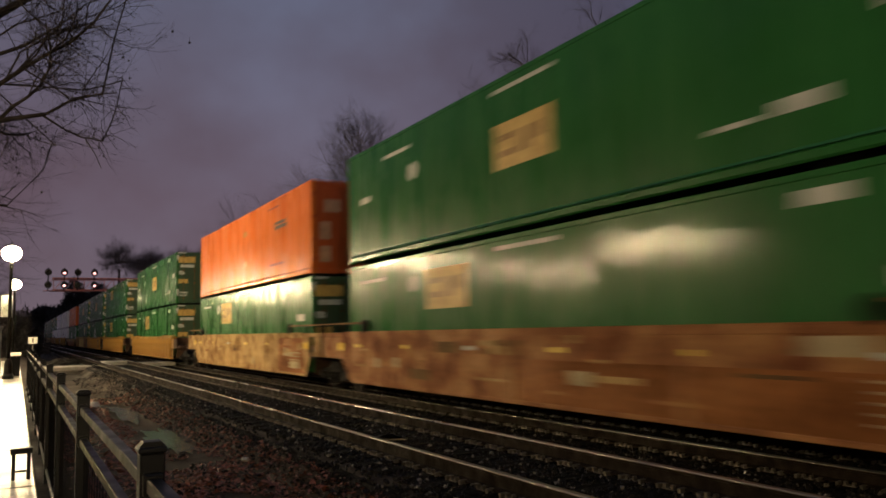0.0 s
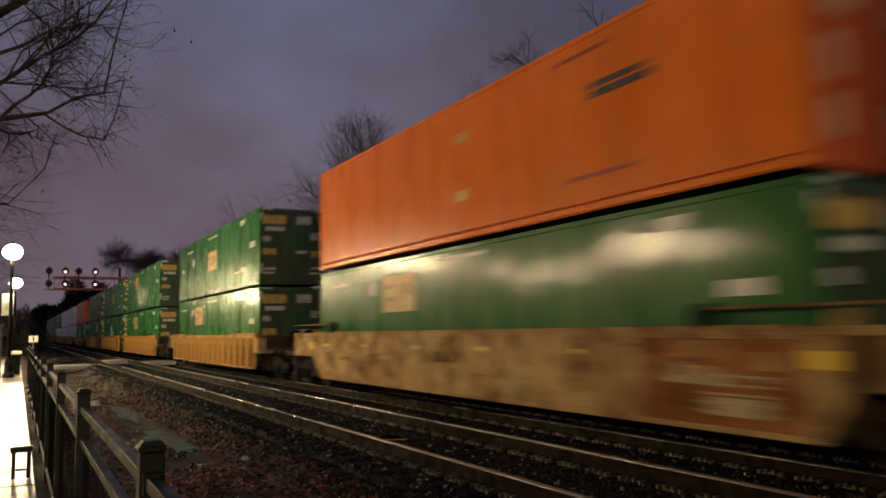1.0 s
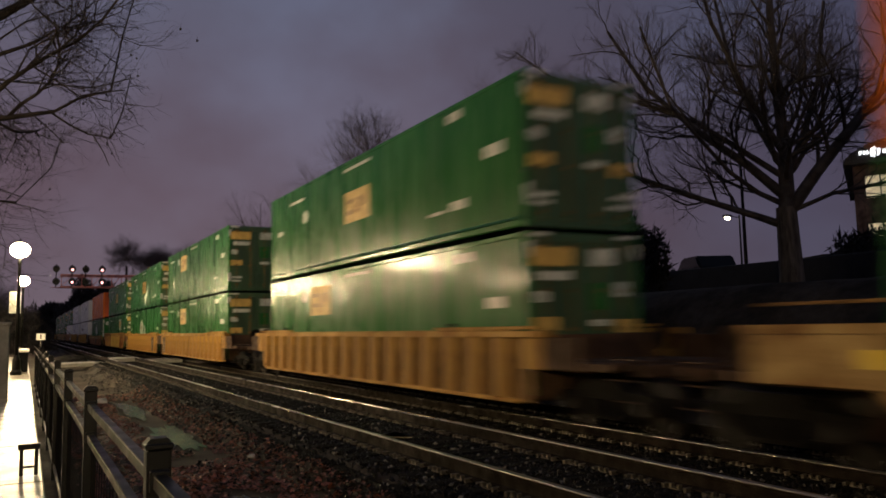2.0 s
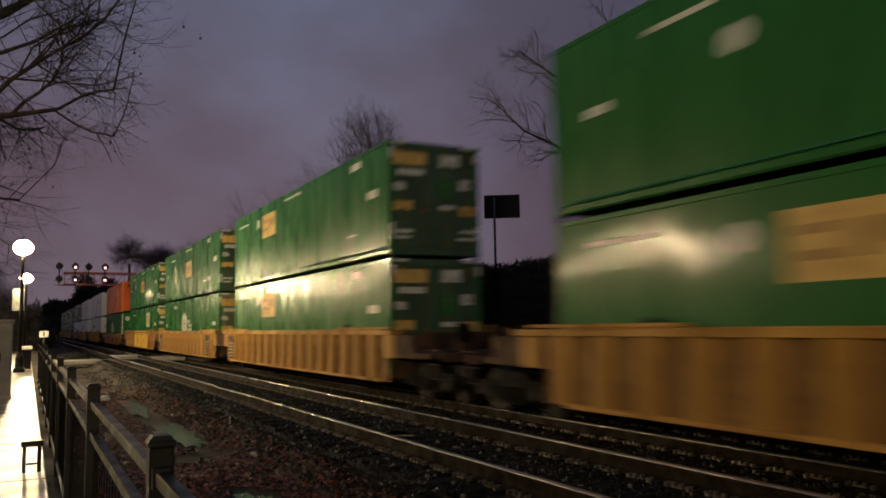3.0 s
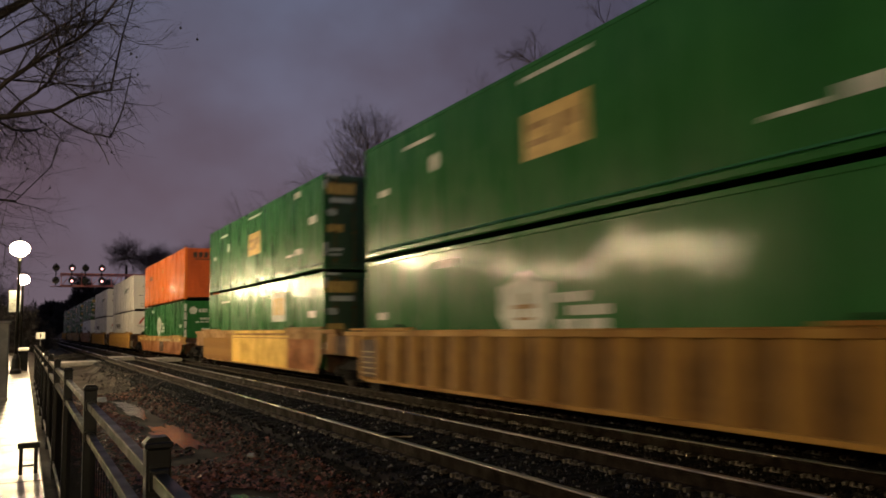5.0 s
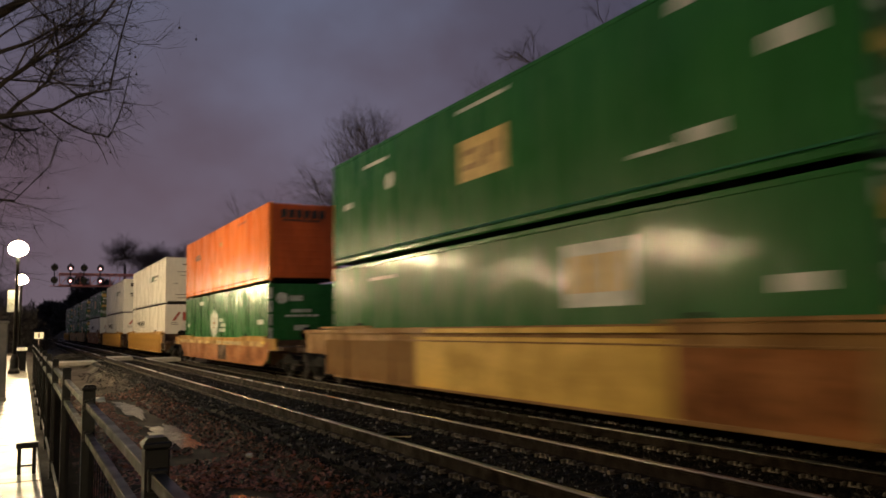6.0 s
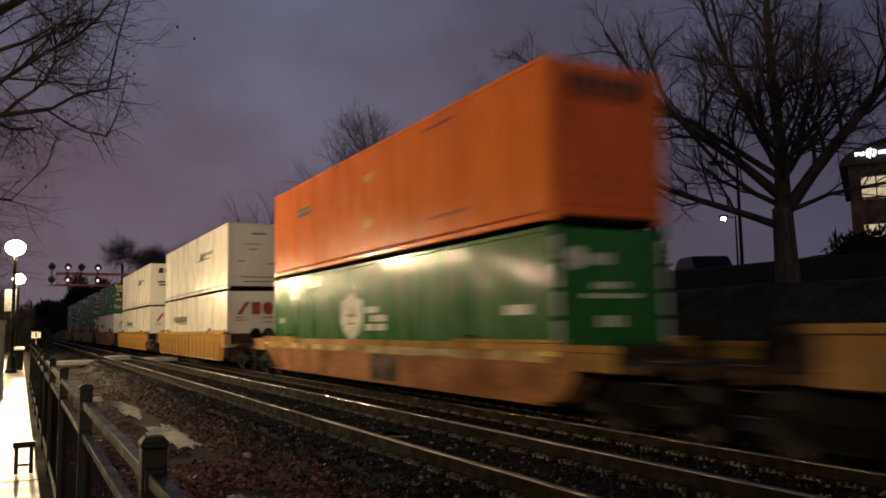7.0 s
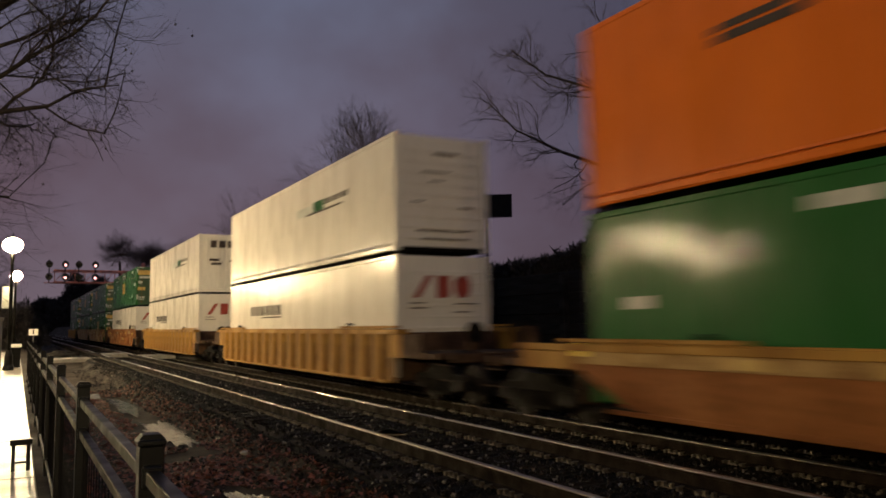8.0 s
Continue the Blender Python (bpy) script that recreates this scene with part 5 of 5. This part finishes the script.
def make_thicket(name, centre, radii, count, size, seed, label, category="bushes", material=None):
    """A dense tangle of small twig blades inside a lumpy volume."""
    rng = np.random.RandomState(seed)
    V, F, k = [], [], 0
    for _ in range(count):
        p = rng.randn(3)
        p /= np.linalg.norm(p)
        p[2] = abs(p[2])
        lump = 0.75 + 0.35 * noise.noise((p[0] * 2.2 + seed, p[1] * 2.2, p[2] * 2.2))
        c = np.array(centre) + p * np.array(radii) * lump * rng.rand() ** 0.3
        d = rng.randn(3) + (0, 0, 0.9)
        d /= np.linalg.norm(d)
        s = np.cross(d, rng.randn(3))
        s /= np.linalg.norm(s)
        ln = size * (0.5 + rng.rand())
        V.append([c - s * ln * 0.10, c + s * ln * 0.10, c + d * ln, c + d * ln * 0.5 + s * ln * 0.3])
        F += [(k, k + 1, k + 2), (k, k + 3, k + 1)]
        k += 4
    return tagged(new(name, stuff_mesh(name, np.concatenate(V), F, material or M_WOODS)), label, category, kind="stuff")


make_thicket("bushes", (-2.8, 78, 0.0), (5.6, 6, 5.8), 16000, 0.4, 2, "dark dense bushes at the end of the walk")
make_thicket("bushes", (0.2, 88, 0.0), (3.2, 6, 5.2), 13000, 0.4, 8, "dark dense bushes at the end of the walk")
make_thicket("bushes", (17.4, 19.6, 2.4), (2.3, 2.0, 3.6), 12000, 0.28, 12, "leafless brown bushes on the bank")
make_thicket("bushes", (22.8, 14.5, 2.6), (1.4, 1.4, 2.5), 2600, 0.28, 14, "leafless brown bushes on the bank")
make_thicket("woods", (25, 385, 0), (16, 14, 31), 24000, 2.0, 27, "dark far woods along the railway", "woods")
make_thicket("woods", (13, 400, 0), (15, 18, 22), 26000, 2.0, 19, "dark far woods along the railway", "woods")
make_thicket("woods", (36, 395, 0), (21, 20, 29), 34000, 2.0, 17, "dark far woods along the railway", "woods")
make_thicket("woods", (27, 220, 0), (13.0, 40, 9), 14000, 1.6, 23, "dark far woods along the railway", "woods")
make_thicket("woods", (-22, 260, 0), (22, 60, 17), 12000, 2.0, 29, "dark far woods along the railway", "woods")


# ---- bank beyond the tracks ----
def make_retaining_wall():
    root = thing("wall_bank", (13.0, 0, 0), "dark timber retaining wall along the bank beyond the train", "retaining wall", kind="structure")
    plank = mesh_of("timber", box(BM(), -0.14, -1.99, 0, 0.14, 1.99, 0.275, 0.015), M_WOODTIMBER)
    for j in range(12):
        for i in range(10):
            t = part("timber", plank, None, root)
            t.location = (0.02 * (i % 2), 18.0 + 4 * j, 0.24 + 0.28 * i)
    for j in range(13):
        part("post", box(BM(), -0.34, 16.4 + 4 * j, -0.2, -0.145, 16.6 + 4 * j, 2.95, 0.01), M_WOODTIMBER, root)


M_WOODTIMBER = mat("tarred_timber", (0.010, 0.008, 0.007), 0.85, vary=0.4, scale=2, streak=(2, 0.3, 2), bump=0.4, random_by="object")
make_retaining_wall()
# unseen wall, added to keep sky reflections off the container sides
tagged(new("wall_sky_block", mesh_of("wall_sky_block", box(BM(), -13.4, -60, 0, -13.0, 110, 15.0, 0.02), M_BRICK)), "unseen plain brick wall added to block the sky", "wall", kind="structure")


def make_hedge():
    """Ragged leafless hedge on top of the retaining wall."""
    rng = np.random.RandomState(61)
    V, F, k = [], [], 0
    for _ in range(30000):
        y = 16.2 + 50 * rng.rand() ** 1.4
        x = 13.25 + 0.9 * rng.rand()
        top = 3.55 + 0.45 * noise.noise((y * 0.8, 0.0, 5.0)) + 0.25 * noise.noise((y * 2.6, x, 9.0))
        c = np.array((x, y, 2.75 + (top - 2.75) * rng.rand() ** 0.7))
        d = rng.randn(3) * 0.7 + (0, 0, 0.8)
        d /= np.linalg.norm(d)
        w = np.cross(d, rng.randn(3))
        w /= np.linalg.norm(w)
        ln = 0.12 + 0.16 * rng.rand()
        V.append([c - w * ln * 0.12, c + w * ln * 0.12, c + d * ln, c + d * ln * 0.5 + w * ln * 0.3])
        F += [(k, k + 1, k + 2), (k, k + 3, k + 1)]
        k += 4
    tagged(new("hedge", stuff_mesh("hedge", np.concatenate(V), F, M_WOODS)), "ragged dark hedge on top of the retaining wall", "hedge", kind="stuff")


make_hedge()


def make_board_sign():
    root = thing("track_sign", (14.9, 23.7, 2.2), "back of a dark wide trackside sign on a post", "sign")
    part("post", cyl(BM(), (0, 0, -0.3), (0, 0, 4.1), 0.045, n=8), M_STEEL, root, "grey steel post")
    board = part("board", box(BM(), -0.37, -0.03, 3.32, 0.93, -0.01, 4.18, 0.01), M_IRON, root)
    for z in (3.5, 3.95):
        part("brace", box(BM(), -0.3, -0.012, z, 0.86, 0.012, z + 0.05, 0.004), M_IRON, board)
    root.rotation_euler = (0, 0, radians(-32))


make_board_sign()


def make_utility_pole():
    root = thing("utility_pole", (18.65, 35.4, 3.0), "dark wooden utility pole with insulators and a lamp arm", "utility pole")
    part("pole", cyl(BM(), (0, 0, -0.5), (0, 0, 7.3), 0.15, 0.10, n=10), M_BARK, root)
    for z in (6.0, 6.45, 6.9):
        for s in (-1, 1):
            part("insulator", lathe(BM(), [(0.03, z), (0.07, z + 0.04), (0.04, z + 0.08), (0.07, z + 0.12), (0.02, z + 0.2)], 8, at=(0.22 * s, -0.15 * s)), M_IRON, root)
        part("bracket", box(BM(), -0.26, -0.03, z - 0.03, 0.26, 0.03, z + 0.01, 0.005), M_IRON, root)
    part("arm", cyl(BM(), (0, 0, 4.35), (0.95, -0.6, 4.5), 0.03, n=8), M_STEEL, root)
    part("stay", cyl(BM(), (0, 0, 5.3), (0.5, -0.32, 4.45), 0.012, n=6), M_STEEL, root)
    part("lamp_head", box(BM(), 0.6, -0.62, 4.42, 1.1, -0.42, 4.54, 0.03), M_STEEL, root)


make_utility_pole()


def make_light_pole(x, y, z, height, lit):
    root = thing("light_pole", (x, y, z), "tall dark car park light pole" + (", lamp glowing" if lit else ""), "light pole", "car park lights")
    part("pole", cyl(BM(), (0, 0, -0.4), (0, 0, height), 0.075, 0.05, n=10), M_IRON, root)
    part("arm", cyl(BM(), (0, 0, height - 0.15), (-0.5, 0.35, height - 0.02), 0.03, n=6), M_IRON, root)
    part("lamp_head", box(BM(), -0.85, 0.2, height - 0.08, -0.4, 0.62, height + 0.05, 0.03), M_IRON, root)
    if lit:
        part("lens", ball(BM(), (-0.63, 0.4, height - 0.12), 0.17, 1, 1, 1, 12), M_FARLAMP, root, "glowing lamp lens")


make_light_pole(22.95, 19.3, 2.86, 4.65, False)
make_light_pole(39.8, 33.8, 2.86, 5.5, True)


def make_car_park():
    tagged(new("car_park", mesh_of("car_park", box(BM(), 20.5, 6, 2.6, 62, 60, 2.86, 0.02), M_ASPHALT)), "dark wet car park on top of the bank", "car park", kind="structure")
    tagged(new("wall_car_park", mesh_of("wall_car_park", box(BM(), 20.3, 6, 2.5, 20.48, 60, 3.50, 0.02), M_DARKCONC)), "low concrete wall along the car park", "low wall", kind="structure")


make_car_park()


def make_car(x, y, z, turn, lit=False, tall=1.0):
    root = thing("car", (x, y, z, 0, 0, turn), "dark parked car on wet asphalt" + (" with its lights on" if lit else ""), "car", "parked cars")
    body = BM()
    prism(body, [(-2.25, 0.35), (-2.28, 0.75), (-1.9, 0.98 * tall), (-1.3, 1.02 * tall), (1.2, 1.0 * tall), (2.1, 0.88), (2.28, 0.65), (2.25, 0.35)], -0.9, 0.9, axis="x")
    bmesh.ops.bevel(body, geom=body.edges[:], offset=0.06, segments=2, affect="EDGES")
    part("body", body, M_CAR, root)
    cabin = BM()
    prism(cabin, [(-2.0, 1.0 * tall), (-1.55, 1.5 * tall), (0.15, 1.54 * tall), (0.95, 1.0 * tall)], -0.74, 0.74, axis="x")
    bmesh.ops.bevel(cabin, geom=cabin.edges[:], offset=0.07, segments=2, affect="EDGES")
    part("cabin", cabin, M_GLASS_DARK, root)
    for sx in (-1, 1):
        for sy in (-1.4, 1.4):
            wheel = part("wheel", cyl(BM(), (sx * 0.78, sy, 0.33), (sx * 0.94, sy, 0.33), 0.33, n=18), M_IRON, root)
            part("rim", cyl(BM(), (sx * 0.94, sy, 0.33), (sx * 0.955, sy, 0.33), 0.2, n=12), M_WHEEL, wheel)
        part("headlight", box(BM(), sx * 0.45, 2.20, 0.62, sx * 0.82, 2.30, 0.76, 0.02), M_HEADLIGHT if lit else M_GLASS_DARK, root)
        part("mirror", box(BM(), sx * 0.88, 0.55, 1.0 * tall, sx * 1.05, 0.7, 1.14 * tall, 0.02), M_CAR, root)


make_car(24.2, 22.6, 2.72, -28)
make_car(38.5, 33.2, 2.86, 130, True)
make_car(25.0, 16.2, 2.86, 33)


def make_office():
    """Office house with a rounded canopy and lit windows, beyond the car park."""
    root = thing("office_building", (40.3, 26.15, 3.5, 0, 0, -57.5), "brick office building with lit windows and a bright sign", "building")
    for a, b, z0, z1 in ((-0.15, 0.35, -0.7, 7.2), (0.35, 16, -0.7, 2.1), (0.35, 16, 3.35, 4.75), (0.35, 16, 6.0, 6.6), (15.5, 16, 0, 7.2)):
        part("wall", box(BM(), a, 0.0, z0, b, 0.5, z1, 0.01), M_BRICK, root)
    part("side_wall", box(BM(), -0.15, 0.5, 0, 0.35, 14, 7.2, 0.01), M_BRICK, root)
    part("back_wall", box(BM(), 0.35, 13.5, 0, 16, 14, 7.2, 0.01), M_BRICK, root)
    canopy = BM()
    prism(canopy, [(-0.6 + 8 - 8 * math.cos(radians(k * 10)), 6.6 + 1.9 * math.sin(radians(k * 10))) for k in range(19)], -0.6, 14.2, axis="y")
    part("roof", canopy, M_DARKCONC, root, "rounded dark canopy roof")
    for z0, z1 in ((2.1, 3.35), (4.75, 6.0)):
        for k in range(5):
            a = 0.35 + 3.0 * k
            win = part("window", box(BM(), a + 0.02, 0.05, z0 + 0.02, a + 2.98, 0.12, z0 + 0.12, 0.005), M_IRON, root)
            part("pane", box(BM(), a + 0.02, 0.2, z0, a + 3.0, 0.22, z1), M_WINDOW_LIT, win, "warmly lit window pane")
            for q in range(4):
                part("mullion", box(BM(), a + 0.02 + 0.75 * q, 0.06, z0, a + 0.08 + 0.75 * q, 0.19, z1), M_IRON, win)
            part("transom", box(BM(), a + 0.02, 0.07, z0 + 0.62, a + 3.0, 0.18, z0 + 0.67), M_IRON, win)
    sign = part("sign", cyl(BM(), (1.0, -0.72, 7.15), (1.0, -0.62, 7.15), 0.27, n=20), M_LIT_SIGN, root, "glowing white round sign")
    for a, b in ((0.22, 0.36), (0.42, 0.52), (0.58, 0.68), (1.34, 1.5), (1.56, 1.7), (1.78, 1.95), (2.0, 2.2)):
        part("lettering_bar", box(BM(), a, -0.7, 7.06, b, -0.64, 7.26), M_LIT_SIGN, sign)


make_office()


# ---- signals ----
def make_signal_bridge():
    root = thing("signal_bridge", (0, 95, 0), "railway signal gantry with lit red signals over the tracks", "signal gantry")
    part("mast", cyl(BM(), (12.6, 0, -0.5), (12.6, 0, 9.2), 0.28, 0.22, n=12), M_GANTRY, root)
    for z in (6.85, 8.15):
        for y in (-0.45, 0.45):
            part("chord", box(BM(), 3.3, y - 0.09, z - 0.10, 12.6, y + 0.09, z + 0.10, 0.01), M_GANTRY, root)
    part("walkway", box(BM(), 3.0, -0.9, 6.74, 12.4, 0.5, 6.79), M_GANTRY, root)
    for k in range(10):
        part("strut", box(BM(), 3.35 + 1.02 * k, -0.5, 6.85, 3.43 + 1.02 * k, -0.42, 8.15), M_GANTRY, root)
        part("diagonal", cyl(BM(), (3.4 + 1.02 * k, 0.45, 6.85), (4.42 + 1.02 * k, 0.45, 8.15), 0.035, n=6), M_GANTRY, root)
    for z in (9.0,):
        part("handrail", cyl(BM(), (3.0, -0.9, 7.9), (12.4, -0.9, 7.9), 0.03, n=6), M_GANTRY, root)
    for k, x in enumerate((2.85, 4.43, 5.78, 7.45)):
        for z in (7.42, 8.80):
            head = cyl(BM(), (x, -1.05, z), (x, -0.98, z), 0.36, n=22)
            box(head, x - 0.22, -0.98, z - 0.35, x + 0.22, -0.55, z + 0.35, 0.03)
            h = part("signal_head", head, M_IRON, root, "round black signal head")
            for a in range(-3, 4):
                part("hood_piece", box(BM(), x + 0.24 * math.sin(a * 0.4) - 0.06, -1.4, z + 0.24 * math.cos(a * 0.4) - 0.01, x + 0.24 * math.sin(a * 0.4) + 0.06, -1.05, z + 0.24 * math.cos(a * 0.4) + 0.01), M_IRON, h)
            if k in (1, 3):
                part("lens", ball(BM(), (x, -1.08, z - 0.1), 0.125, 1, 0.5, 1, 12), M_SIGNAL_RED, h, "glowing red lens")
        part("signal_post", cyl(BM(), (x, -0.7, 6.8), (x, -0.7, 9.3), 0.06, n=8), M_IRON, root)
    part("outrigger", box(BM(), 2.4, -0.9, 6.74, 3.3, -0.5, 6.80), M_GANTRY, root)


make_signal_bridge()


# ---- small things along the walk ----
def make_small_sign():
    root = thing("post_sign", (0.66, 40.0, 0.1), "small white sign plate on a thin post", "sign")
    part("post", cyl(BM(), (0, 0, -0.2), (0, 0, 1.45), 0.025, n=8), M_STEEL, root)
    plate = part("plate", box(BM(), -0.19, -0.03, 1.33, 0.19, -0.015, 1.62, 0.008), M_SIGN_WHITE, root)
    part("lettering_bar", box(BM(), -0.03, -0.034, 1.38, 0.03, -0.031, 1.57), M_DARKMARK, plate)


make_small_sign()


def make_utility_box():
    root = thing("utility_box", (-0.05, 34.0, 0.2), "small pale utility cabinet on the walk", "cabinet")
    part("body", box(BM(), -0.2, -0.15, 0.06, 0.2, 0.15, 0.82, 0.01), M_IRON, root)
    part("lid", box(BM(), -0.23, -0.18, 0.82, 0.23, 0.18, 0.95, 0.02), M_SIGN_WHITE, root, "pale lid")
    part("foot", box(BM(), -0.22, -0.17, 0, 0.22, 0.17, 0.06, 0.005), M_CONCRETE, root)


make_utility_box()


def make_equipment_cabinet():
    root = thing("equipment_cabinet", (-0.72, 20.2, 0.2), "tall grey metal equipment cabinet standing on the walk", "cabinet")
    part("plinth", box(BM(), -0.44, -0.40, 0, 0.44, 0.40, 0.08, 0.005), M_CONCRETE, root)
    part("body", box(BM(), -0.42, -0.36, 0.08, 0.42, 0.38, 1.70, 0.008), M_CABINET, root)
    part("lid", box(BM(), -0.45, -0.42, 1.702, 0.45, 0.42, 1.77, 0.012), M_CABINET, root)
    for a, b in ((-0.41, -0.005), (0.005, 0.41)):
        door = part("door", box(BM(), a, -0.382, 0.12, b, -0.362, 1.66, 0.004), M_CABINET, root)
        part("handle", box(BM(), a + 0.18, -0.40, 0.85, a + 0.21, -0.383, 1.02, 0.004), M_IRON, door, "black handle")


make_equipment_cabinet()


def make_crossing():
    """Pale timber-and-concrete foot crossing over both tracks."""
    root = thing("foot_crossing", (0, 48.6, 0), "pale concrete foot crossing over the tracks", "crossing", kind="structure")
    for k, (x0, x1, z) in enumerate(((1.2, 4.08, 0.06), (4.34, 5.58, 0.25), (5.84, 8.2, 0.10), (8.46, 9.70, -0.01), (9.96, 11.4, -0.02))):
        for j in range(3):
            part("panel", box(BM(), x0, -1.2 + 0.8 * j, z - 0.2, x1, -0.42 + 0.8 * j, z, 0.02), M_CONCRETE, root)


make_crossing()


def make_gravel_heap():
    bm = BM()
    bmesh.ops.create_icosphere(bm, subdivisions=4, radius=1)
    for v in bm.verts:
        n = 1 + 0.25 * noise.noise(v.co * 2.3) + 0.08 * noise.noise(v.co * 9)
        v.co = Vector((v.co.x * 1.35 * n, v.co.y * 2.2 * n, max(-0.1, v.co.z) * 0.55 * n))
    ob = new("earth_mound", mesh_of("earth_mound", bm, M_BALLAST, True))
    ob.location = (2.6, 55, -0.25)
    tagged(ob, "low grey heap of gravel beside the track", "gravel heap")


make_gravel_heap()


def make_debris():
    """A broken branch and pale scraps lying by the ditch."""
    w = Wood(77)
    w.limb(Vector((0, 0, 0.02)), Vector((0.6, 0.5, 0.5)), 0.9, 0.035, 1, up=0.05, spread=0.8, kids=(0, 3, 2), wander=0.2)
    ob = new("fallen_branch", w.mesh("fallen_branch", M_BARK))
    ob.location = (3.05, 24.5, -0.38)
    tagged(ob, "broken branch lying on the ballast", "branch")
    for k, (x, y, s) in enumerate(((2.05, 25.5, 0.26), (3.2, 12.2, 0.09), (3.3, 6.6, 0.06), (3.0, 8.3, 0.07))):
        bm = BM()
        bmesh.ops.create_icosphere(bm, subdivisions=2, radius=s)
        for v in bm.verts:
            v.co = Vector((v.co.x, v.co.y * 1.3, v.co.z * 0.45)) * (1 + 0.4 * noise.noise(v.co * 6 + Vector((k, 0, 0))))
        rock = new("rock", mesh_of("rock", bm, M_CONCRETE))
        rock.location = (x, y, ground_z(x, y) + s * 0.12)
        tagged(rock, "pale broken stone beside the ditch", "rock", "stones by the ditch")


make_debris()


def make_strap():
    bm = BM()
    prism(bm, [(-0.21, -0.03), (0.30, 0.24), (0.30, 0.29), (-0.24, 0.0), (0.26, -0.36), (0.30, -0.32)], 0.0, 0.018, axis="z")
    ob = new("metal_strap", mesh_of("metal_strap", bm, M_CLIP))
    ob.location = (4.72, 10.6, 0.085)
    tagged(ob, "bent pale metal strap lying between the rails", "metal strap")


make_strap()


def make_hoop_frame():
    root = thing("low_frame", (0.080, 9.42, 0.205), "small black metal hoop frame standing on the walk", "metal frame")
    for x in (-0.07, 0.07):
        part("leg", box(BM(), x - 0.018, -0.02, 0, x + 0.018, 0.02, 0.27, 0.004), M_IRON, root)
    part("top_bar", box(BM(), -0.105, -0.05, 0.272, 0.105, 0.05, 0.33, 0.004), M_IRON, root)
    part("foot_bar", box(BM(), -0.05, -0.012, 0.08, 0.05, 0.012, 0.10, 0.003), M_IRON, root)


make_hoop_frame()


# ---- what moves ----
def travel(t):
    """Metres that the train has come forward after t seconds."""
    return 16.86 * t + 0.0237 * t * t


def motions():
    for entry in MOVING:
        ob, y, z = entry[:3]
        dx = entry[3] if len(entry) > 3 else 0.0
        walk(ob, [(k * 0.5, pose(FAR_TRACK + dx, y - travel(k * 0.5), z)) for k in range(17)])
    for w in WHEELSETS:
        dy = w.location.y
        walk(w, [(k / FPS, Matrix.Translation((0, dy, WHEEL_R)) @ Matrix.Rotation(travel(k / FPS) / WHEEL_R, 4, "X")) for k in range(8 * FPS + 1)])


motions()
